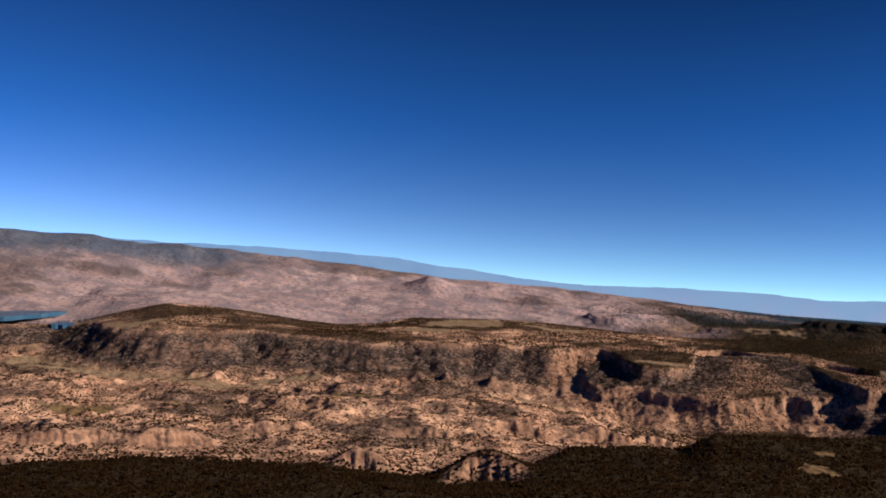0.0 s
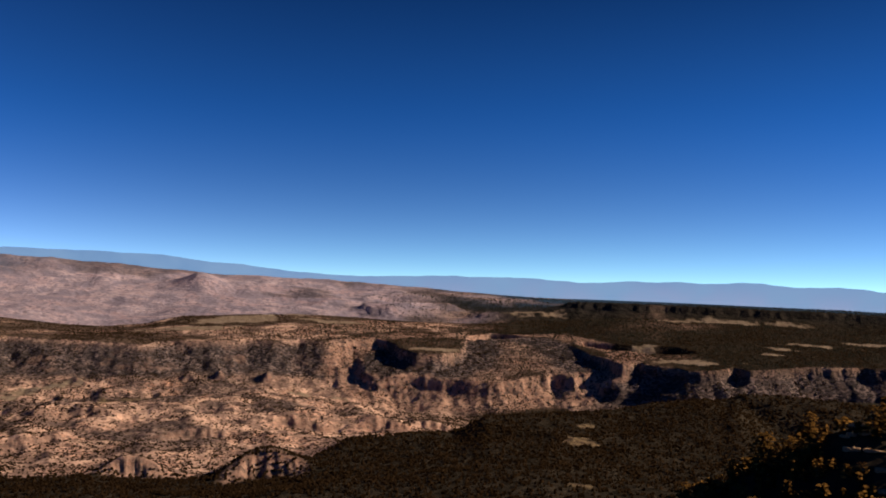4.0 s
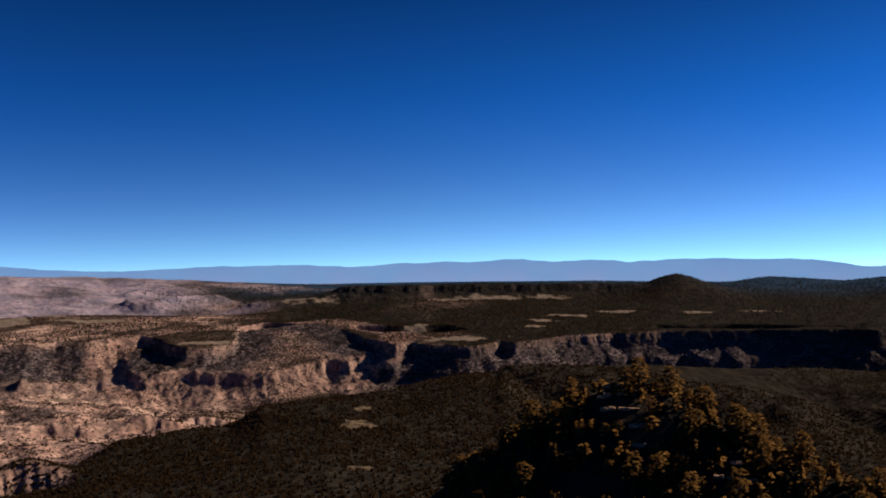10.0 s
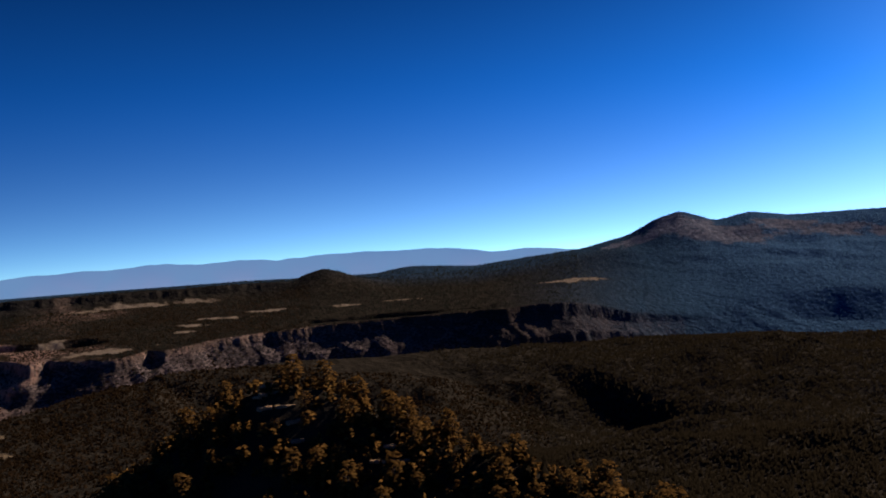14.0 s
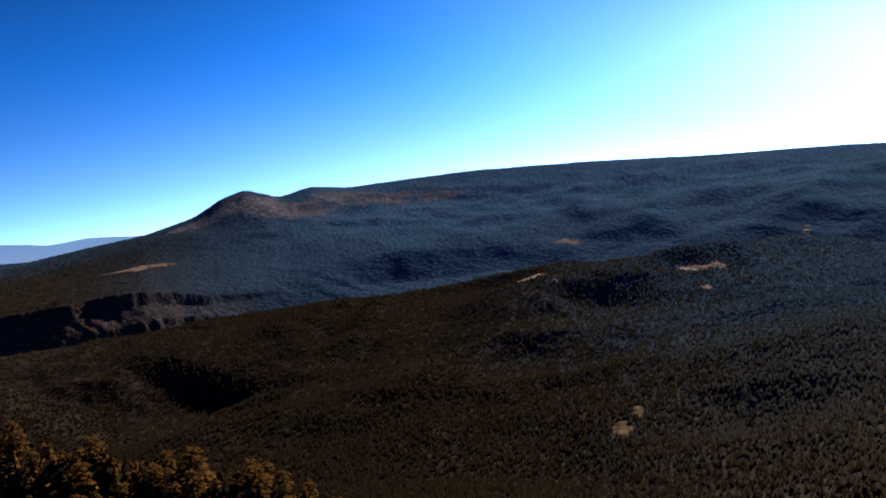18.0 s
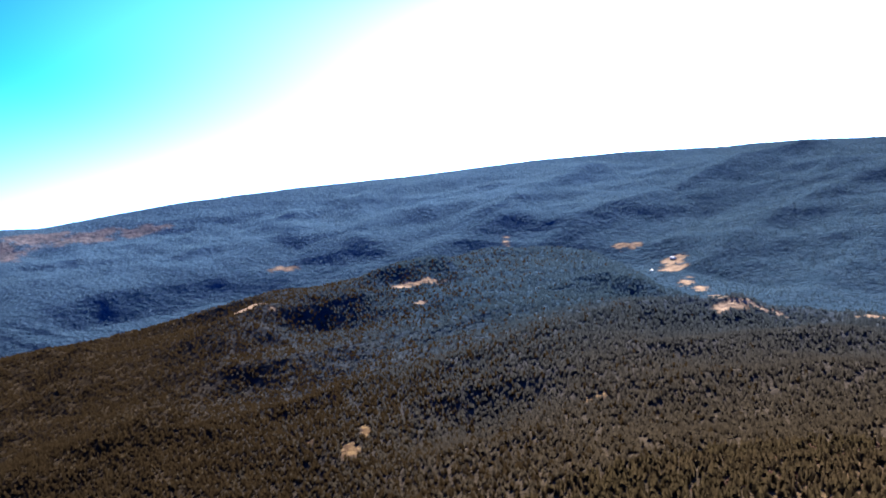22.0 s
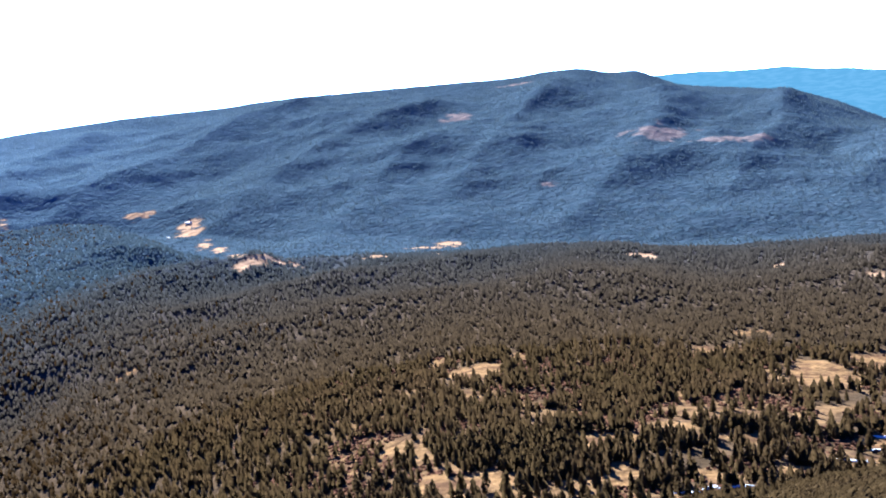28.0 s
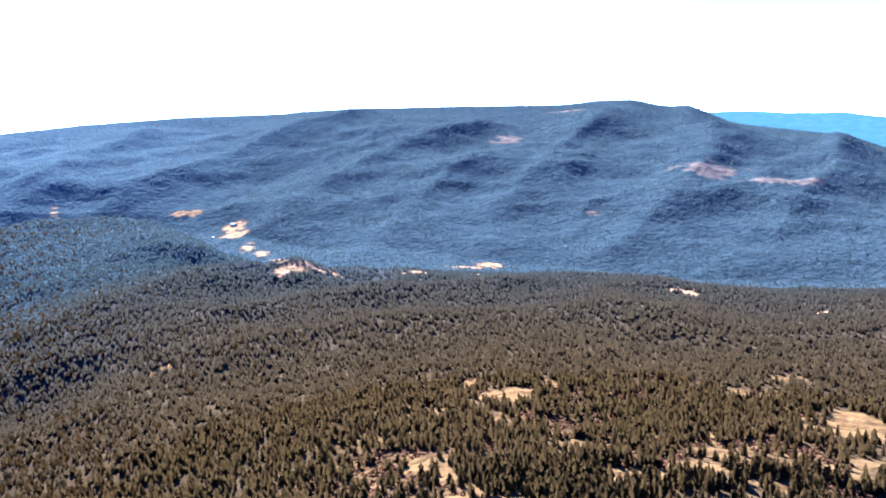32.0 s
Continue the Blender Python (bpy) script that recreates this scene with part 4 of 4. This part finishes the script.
def kept(x, y, chance, seed):
    """Those places at which something grows: chance from 0 to 1, none on open ground."""
    keep = (np.random.RandomState(seed).rand(len(x)) < chance) & (ground_at(x, y, OPEN) < 0.5)
    return x[keep], y[keep]


def thick(x, y, scale, seed, low, high):
    return step(low, high, fbm(x / scale, y / scale, seed))


def bearing_of(x, y):
    return np.degrees(np.arctan2(x, y))


def near_woods(count, d0, d1, shapes, tall, wide, mat, label, seed, side):
    x, y = scatter(count, 44, 150, d0, d1, seed)
    b = bearing_of(x, y) + 8 * fbm(x / 200, y / 200, 2)
    chance = ((np.hypot(x, y) > 455) | (b < 107)) * step(47, 56, b) * (ground_at(x, y, PLACE) < 4.5) * (0.7 + 0.3 * thick(x, y, 60, 3, -0.2, 0.1))
    chance = chance * (1 - step(107, 113, b) * (1 - step(560, 680, np.hypot(x, y))) * 0.8 * (1 - thick(x, y, 46, 6, -0.12, 0.06)))
    x, y = kept(x, y, chance, seed + 1)
    # west of about bearing 87 pines get the needle colour darkened for shade
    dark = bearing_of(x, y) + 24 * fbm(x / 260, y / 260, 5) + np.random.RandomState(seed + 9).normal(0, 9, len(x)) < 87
    woods("pine_forest", shapes, x[dark], y[dark], tall, wide, SHADED_PINE, "brown green pine forest, the slope's shade painted into its dark colour", "forest", seed + 3, side=side)
    woods("pine_forest", shapes, x[~dark], y[~dark], tall, wide, mat, label, "forest", seed + 2, side=side)


near_woods(19000, 330, 720, NEAR_PINES, 7.8, 2.0, PINE, "olive green pine forest on the near slope", 1, 0.5)
near_woods(58000, 720, 1500, SLOPE_PINES, 6.6, 2.4, WOOD, "dense olive brown pine forest over the near slope", 4, 0.32)
near_woods(95000, 1500, 2750, RIDGE_PINES, 5.2, 2.9, WOOD, "dark conifer forest over folded ridges", 7, 0.28)
x, y = scatter(130000, 6, 150, 1850, 4250, 27)
w, q = ground_at(x, y, wall), ground_at(x, y, PLACE)
b = bearing_of(x, y) + 30 * fbm(x / 240, y / 240, 3)
chance = (q > 4.4) * step(10, 18, b) * (0.4 + 0.6 * thick(x, y, 120, 4, -0.2, 0.1)) * (1 - 0.6 * w)
x, y = kept(x, y, chance, 8)
range_ = bearing_of(x, y) > 56
woods("fir_forest", FAR_FIRS, x[range_], y[range_], 5.2, 2.1, WOOD, "conifer forest on the far range, haze blue painted into its colour", "forest", 9, side=0.4)
woods("fir_forest", FAR_FIRS, x[~range_], y[~range_], 5, 2.1, DARK_FIR, "dark conifer forest on the mesa tops", "forest", 10)
x, y = scatter(46000, -32, 54, 850, 2000, 13)
q = ground_at(x, y, PLACE)
woods("juniper_scrub", BUSHES, *kept(x, y, (q < 4.1) * (0.5 + 0.5 * thick(x, y, 60, 4, -0.2, 0.1)), 14), 4.2, 2.4, JUNIPER,
      "brown green juniper scrub over the near slope", "scrub", 15)
x, y = scatter(150000, -32, 40, 1250, 3500, 16)
q = ground_at(x, y, PLACE)
woods("desert_scrub", FAR_BUSHES, *kept(x, y, (q > 2.4) * (q < 9.3) * (ground_at(x, y, PALE) < 0.4) * (0.3 + 0.7 * thick(x, y, 90, 5, -0.12, 0.1)), 17), 2.4, 2.1, JUNIPER,
      "scattered dark scrub over badlands and canyon slopes", "scrub", 18)


# ---- single trees close to the lookout ----
def part(name, me, mat, parent, label=""):
    ob = new(name, me)
    if not me.materials:
        me.materials.append(mat)
    ob.parent = parent
    return tagged(ob, label)


def bark_material():
    m, n, l, p = material("bark", 0.95)
    l.new(mixed(n, l, grain(n, l, 3.0, 4, 0.35, 0.65, (1, 1, 0.2)), (0.06, 0.038, 0.025), (0.17, 0.10, 0.06)), p.inputs["Base Color"])
    relief(n, l, p, grain(n, l, 6.0, 3), 0.6, 0.05)
    return m


BARK = bark_material()


def tube(v, f, a, b, ra, rb, sides=6):
    a, b = np.array(a, float), np.array(b, float)
    d = (b - a) / np.linalg.norm(b - a)
    u = np.cross(d, (0.3, 0.9, 0.1))
    u /= np.linalg.norm(u)
    w = np.cross(d, u)
    base = len(v)
    for c, r in ((a, ra), (b, rb)):
        for s in range(sides):
            t = 2 * math.pi * s / sides
            v.append(c + r * (math.cos(t) * u + math.sin(t) * w))
    for s in range(sides):
        q = (s + 1) % sides
        f += [(base + s, base + q, base + sides + q), (base + s, base + sides + q, base + sides + s)]


def tree_meshes(seed, tall, spread, bare, clumps, shape):
    """Trunk with limbs, and a crown of tufts set along the limbs. shape: how the spread changes from the foot of the crown (0) to the tip (1)."""
    rng = np.random.RandomState(seed)
    v, f, tufts = [], [], []
    bend = rng.uniform(-0.03, 0.03, 2) * tall
    stem = lambda h: np.array([bend[0] * (h / tall) ** 2, bend[1] * (h / tall) ** 2, h])
    hs = np.linspace(-0.5, tall * 0.96, 6)
    for k in range(5):
        r = lambda h: 0.028 * tall * (1 - h / tall) ** 0.8 + 0.02
        tube(v, f, stem(hs[k]), stem(hs[k + 1]), r(max(hs[k], 0)), r(hs[k + 1]))
    for k in range(clumps):
        q = (k + rng.rand()) / clumps
        h = tall * (bare + (1 - bare) * q)
        out = spread * shape(q) * rng.uniform(0.2, 1.1)
        a = k * 2.4 + rng.uniform(-0.5, 0.5)
        tip = stem(h) + np.array([out * math.cos(a), out * math.sin(a), 0.12 * out + rng.uniform(-0.3, 0.3)])
        if k % 3 == 0 and q < 0.85:
            tube(v, f, stem(h - 0.15 * out), tip, 0.05 + 0.02 * spread, 0.02, 3)
        tufts.append((tip, (0.10 + 0.07 * rng.rand()) * tall * (0.6 + 0.4 * shape(q)) * 0.62))
    cv, cf, up = [], [], []
    for c, q in tufts:
        base = len(cv)
        n_ = 5
        turn = rng.uniform(0, 6.28)
        ring = [(math.cos(turn + 6.283 * i / n_), math.sin(turn + 6.283 * i / n_), -0.1) for i in range(n_)]
        o = np.array(ring + [(0, 0, 0.55), (0, 0, -0.3)]) * q * rng.uniform(0.55, 1.35, (n_ + 2, 1)) + rng.uniform(-0.1, 0.1, (n_ + 2, 3)) * q
        cv += list(c + o)
        cf += [(base + i, base + (i + 1) % n_, base + n_) for i in range(n_)] + [(base + (i + 1) % n_, base + i, base + n_ + 1) for i in range(n_)]
        up += list(o / q * 0.3 + (c - (0, 0, tall * 0.4)) * (1, 1, 0.5) / tall * 1.2 + (0, 0, 0.9))
    up = np.array(up)
    crown = mesh_from("crown", np.array(cv), np.array(cf), True)
    set_normals(crown, up)
    return mesh_from("trunk", np.array(v), np.array(f), True), crown


def tree(name, seed, tall, spread, bare, clumps, shape, mat, label, category, group):
    root = new(name)
    trunk, crown = tree_meshes(seed, tall, spread, bare, clumps, shape)
    part("trunk", trunk, BARK, root, "rough brown trunk with short limbs")
    part("crown", crown, mat, root)
    return tagged(root, label, category, group)


def slim(q):
    return (1 - q) ** 0.55 * (0.45 + 0.55 * min(1, q * 4)) + 0.06


def round_top(q):
    return math.sqrt(max(1 - (1.5 * q - 0.6) ** 2, 0.05))


PINES = [tree("pine_tree", s, tall, spread, bare, 80, slim, PINE, label, "pine tree", "pines on the near slope")
         for s, (tall, spread, bare, label) in enumerate([
             (8.6, 1.75, 0.2, "tall olive green pine with a pointed crown"), (7.4, 1.75, 0.12, "olive green pine with a broad pointed crown"),
             (5.8, 1.4, 0.08, "young olive pine, full to the ground"), (8.0, 1.9, 0.22, "open round-topped olive pine with a bare lower trunk"),
             (4.6, 1.2, 0.06, "small dense olive pine on dry grass"), (8.0, 1.45, 0.15, "slim dark olive pine beside others")])]
# ledges that show between the trees of the knoll: bearing, dip, length and height (m)
LEDGES = [(37.5, 12.75, 6.0, 1.5), (36.8, 13.7, 6.0, 1.6), (38.2, 14.5, 7.0, 1.4), (38.6, 15.5, 5.0, 1.8), (38.8, 16.4, 4.0, 1.5), (44.3, 16.5, 4.5, 1.6), (44.9, 17.4, 5.0, 1.5), (43.7, 17.7, 4.0, 1.6)]
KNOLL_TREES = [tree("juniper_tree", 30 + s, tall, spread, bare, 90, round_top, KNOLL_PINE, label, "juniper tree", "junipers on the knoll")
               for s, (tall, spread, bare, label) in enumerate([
                   (9.5, 3.0, 0.08, "golden green juniper on the rocky knoll, sunlit tone in its colour"), (6.5, 3.0, 0.05, "low rounded juniper among rocks, sunlit gold put into its colour"),
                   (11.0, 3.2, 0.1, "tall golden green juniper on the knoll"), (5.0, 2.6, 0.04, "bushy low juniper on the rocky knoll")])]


def plant(kinds, x, y, seed, lo=0.8, hi=1.2):
    rng = np.random.RandomState(seed)
    z = ground_at(x, y)
    for k in range(len(x)):
        q = rng.uniform(lo, hi)
        src = kinds[k] if k < len(kinds) else kinds[rng.randint(len(kinds))]
        m = pose(x[k], y[k], z[k] - 0.15, rng.uniform(-3, 3), rng.uniform(-3, 3), rng.uniform(0, 360)) @ Matrix.Diagonal((q, q, q * rng.uniform(0.9, 1.15), 1))
        if k < len(kinds):
            src.matrix_basis = m
        else:
            copy = copy_thing(src, Matrix.Identity(4))
            copy.matrix_basis = m


x, y = scatter(6800, 104, 150, 250, 458, 61)
x, y = kept(x, y, 0.14 + 0.75 * thick(x, y, 30, 5, -0.1, 0.12), 62)
plant(PINES, x[:300], y[:300], 63, 0.9, 1.4)
woods("pine_forest", NEAR_PINES, x[300:], y[300:], 8.2, 1.9, PINE, "olive pines between the single trees", "forest", 70, side=0.8)
x, y = scatter(3400, 27, 74, 200, 450, 64)
h = ground_at(x, y) - EYE.z
ok = (ground_at(x, y, FROM_CREST) < 100) & (np.hypot(x, y) < np.interp(bearing_of(x, y), [k[0] for k in KNOLL], [k[1] + 14 for k in KNOLL]))
for b, dip, long_, tall in LEDGES:
    px, py, d = spot(b, dip)
    side_, fore = (x - px) * math.cos(radians(b)) - (y - py) * math.sin(radians(b)), np.hypot(x, y) - d
    ok &= ~((np.abs(side_) < long_ * 0.75) & (fore < 2) & (fore > -7))
plant(KNOLL_TREES, x[ok][:290], y[ok][:290], 65, 0.9, 1.4)
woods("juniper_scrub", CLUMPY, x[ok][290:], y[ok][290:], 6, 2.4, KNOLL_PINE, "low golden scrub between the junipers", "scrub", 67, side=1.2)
x, y = scatter(26000, 110, 165, 60, 235, 68)
woods("oak_scrub", LOW_SCRUB, x, y, 1.5, 0.95, PINE, "olive oak scrub on the lookout's own slope", "scrub", 69, side=1.0)


# ---- brown oak brush in the clearings ----
OAK = leaf_material("leafless_oak_twigs", (0.08, 0.044, 0.033), (0.14, 0.076, 0.055))
x, y = scatter(22000, 104, 150, 255, 720, 71)
near_glade = fbm(x / 34, y / 34, 1)
keep = (near_glade > 0.0) & (ground_at(x, y, GLADE) < 0.6 + 0.5 * fbm(x / 12, y / 12, 3))
woods("oak_brush", BUSHES, x[keep], y[keep], 1.6, 1.6, OAK, "leafless reddish brown oak brush between the pines", "brush", 72, side=1.0)


# ---- old snow along the creek, with the blue of shade in its colour ----
def snow_material():
    m, n, l, p = material("shade_blue_snow", 0.6)
    # blue of shade painted into the snow's base colour
    l.new(mixed(n, l, grain(n, l, 0.8, 3), (0.3, 0.42, 0.6), (0.52, 0.62, 0.74)), p.inputs["Base Color"])
    relief(n, l, p, grain(n, l, 1.2, 3), 0.4, 0.2)
    return m


SNOW = snow_material()


def snow_patch(x, y, long_, wide, turn, seed):
    """A thin drift that follows the ground, with a ragged edge."""
    rng = np.random.RandomState(seed)
    n_ = 22
    a = np.arange(n_) * 2 * math.pi / n_
    edge = 1 + 0.35 * np.sin(3 * a + seed) * rng.uniform(0.4, 1, n_)
    rings, v = (0.0, 0.5, 0.9, 1.0), []
    for k, q in enumerate(rings):
        u, w = q * edge * long_ * np.cos(a), q * edge * wide * np.sin(a)
        px, py = x + u * math.cos(turn) - w * math.sin(turn), y + u * math.sin(turn) + w * math.cos(turn)
        v.append(np.stack([px, py, ground_at(px, py) + (0.45, 0.42, 0.3, -0.2)[k]], -1))
    i = np.arange(n_)
    j = (i + 1) % n_
    f = np.concatenate([np.stack([k * n_ + i, (k + 1) * n_ + i, (k + 1) * n_ + j, k * n_ + j], -1) for k in range(3)])
    ob = new("snow_patch", mesh_from("snow_patch", np.concatenate(v), f, True, 4))
    ob.data.materials.append(SNOW)
    tagged(ob, "strip of old snow along the creek, blue shade in its colour", "snow", "snow along the creek")


for k, (b, dip) in enumerate(CREEK):
    px, py, d = spot(b, dip)
    snow_patch(px, py, 5.5 + 1.5 * (k % 3), 1.3 + 0.3 * (k % 2), radians(-b + 25 - 12 * (k % 3)), k)


# ---- small reservoir on the plain ----
def lake():
    m, n, l, p = material("lake_water", 0.25)
    p.inputs["Base Color"].default_value = (0.03, 0.09, 0.16, 1)
    p.inputs["Specular IOR Level"].default_value = 0.5
    relief(n, l, p, grain(n, l, 0.3, 3), 0.1, 0.3)
    for b, dip, long_, deep_ in ((-24.6, 7.5, 150, 70), (-21.6, 7.85, 32, 40)):
        x, y, d = spot(b, dip)
        a = np.arange(28) * 2 * math.pi / 28
        e = 1 + 0.18 * np.sin(3 * a + b) + 0.1 * np.sin(7 * a)
        t = radians(-b)
        u, w = long_ * e * np.cos(a), deep_ * e * np.sin(a)
        px, py = x + u * math.cos(t) - w * math.sin(t), y + u * math.sin(t) + w * math.cos(t)
        z = float(ground_at(px, py).max()) + 0.6
        v = np.concatenate([np.stack([px, py, np.full(28, z)], -1), np.stack([px, py, np.full(28, z - 14)], -1), [[x, y, z]]])
        i = np.arange(28)
        j = (i + 1) % 28
        f = np.concatenate([np.stack([i, j, np.full(28, 56)], -1), np.stack([i, i + 28, j + 28], -1), np.stack([i, j + 28, j], -1)])
        ob = new("water", mesh_from("water", v, f, False))
        ob.data.materials.append(m)
        tagged(ob, "still blue reservoir on the dry plain", "lake", kind="structure")


lake()


# ---- ledges on the knoll ----
def rock_material():
    m, n, l, p = material("tan_rock", 0.9)
    c = mixed(n, l, grain(n, l, 0.7, 4), (0.26, 0.14, 0.065), (0.4, 0.23, 0.11))
    l.new(mixed(n, l, grain(n, l, 4.0, 3), c, (0.24, 0.15, 0.1)), p.inputs["Base Color"])
    relief(n, l, p, grain(n, l, 1.5, 5), 0.8, 0.4)
    return m


TAN_ROCK = rock_material()


def rock_mesh(seed):
    """A worn slab: a squared block with knocked-off corners and an uneven top."""
    rng = np.random.RandomState(seed)
    bm = bmesh.new()
    bmesh.ops.create_cube(bm, size=1.0)
    bmesh.ops.subdivide_edges(bm, edges=bm.edges[:], cuts=1, use_grid_fill=True)
    for v in bm.verts:
        v.co = Vector([c * (1 - 0.18 * (abs(v.co.x) + abs(v.co.y) + abs(v.co.z) > 1.2)) + rng.uniform(-0.09, 0.09) for c in v.co])
    bmesh.ops.bevel(bm, geom=[e for e in bm.edges if e.calc_face_angle(0) > 0.5], offset=0.05, segments=1, affect="EDGES")
    me = bpy.data.meshes.new("ledge")
    bm.to_mesh(me)
    bm.free()
    me.materials.append(TAN_ROCK)
    return me


ROCKS = [rock_mesh(s) for s in range(5)]
rng = np.random.RandomState(91)
for n, (b, dip, long_, tall) in enumerate(LEDGES):
    for k in range(5):
        px, py, d = spot(b + rng.uniform(-0.45, 0.45), dip + rng.uniform(-0.12, 0.12))
        ob = new("rock_ledge", ROCKS[(n + k) % 5])
        ob.matrix_basis = (pose(px, py, float(ground_at(px, py)) + 0.35 * tall, rng.uniform(-6, 6), rng.uniform(-6, 6), -b + rng.uniform(-14, 14))
                           @ Matrix.Diagonal((long_ * rng.uniform(0.35, 0.9), 2.6, tall * rng.uniform(0.4, 0.9), 1)))
        tagged(ob, "worn tan rock ledge between junipers", "rock", "rock ledges on the knoll")


# ---- houses by the valley meadow ----
def house(bearing, dip, long_, wide, tall, turn, label):
    wall_m, n, l, p = material("white_wall", 0.8)
    l.new(mixed(n, l, grain(n, l, 0.6, 3), (0.7, 0.69, 0.66), (0.8, 0.79, 0.77)), p.inputs["Base Color"])
    roof_m, n, l, p = material("pale_metal_roof", 0.5)
    l.new(mixed(n, l, grain(n, l, 0.8, 3), (0.7, 0.71, 0.73), (0.82, 0.83, 0.84)), p.inputs["Base Color"])
    x, y, d = spot(bearing, dip)
    root = new("house")
    root.matrix_basis = pose(x, y, float(ground_at(x, y)) - 0.3, 0, 0, turn)
    a, b = long_ / 2, wide / 2
    v = np.array([(-a, -b, 0), (a, -b, 0), (a, b, 0), (-a, b, 0), (-a, -b, tall), (a, -b, tall), (a, b, tall), (-a, b, tall), (-a, 0, tall * 1.5), (a, 0, tall * 1.5)])
    me = bpy.data.meshes.new("wall")
    me.from_pydata(v.tolist(), [], [(0, 1, 5, 4), (1, 2, 6, 9, 5), (2, 3, 7, 6), (3, 0, 4, 8, 7), (3, 2, 1, 0)])
    part("wall", me, wall_m, root)
    a, b, e = a + 0.6, b + 0.6, 0.25
    lo, hi = tall - 0.3, tall * 1.5 + 0.05
    v = [(-a, -b, lo), (a, -b, lo), (a, 0, hi), (-a, 0, hi), (a, b, lo), (-a, b, lo)]
    v += [(p_[0], p_[1], p_[2] + e) for p_ in v]
    me = bpy.data.meshes.new("roof")
    me.from_pydata(v, [], [(6, 7, 8, 9), (9, 8, 10, 11), (3, 2, 1, 0), (5, 4, 2, 3), (0, 1, 7, 6), (4, 5, 11, 10), (1, 2, 8, 7), (2, 4, 10, 8), (0, 6, 9, 3), (3, 9, 11, 5)])
    part("roof", me, roof_m, root, "pale metal roof")
    tagged(root, label, "house", "houses by the valley meadow")


house(104.0, 9.35, 16, 10, 4.5, 30, "small white house with a pale roof by the meadow")
house(102.7, 10.0, 9, 7, 3.5, -20, "small white shed at the edge of the woods")
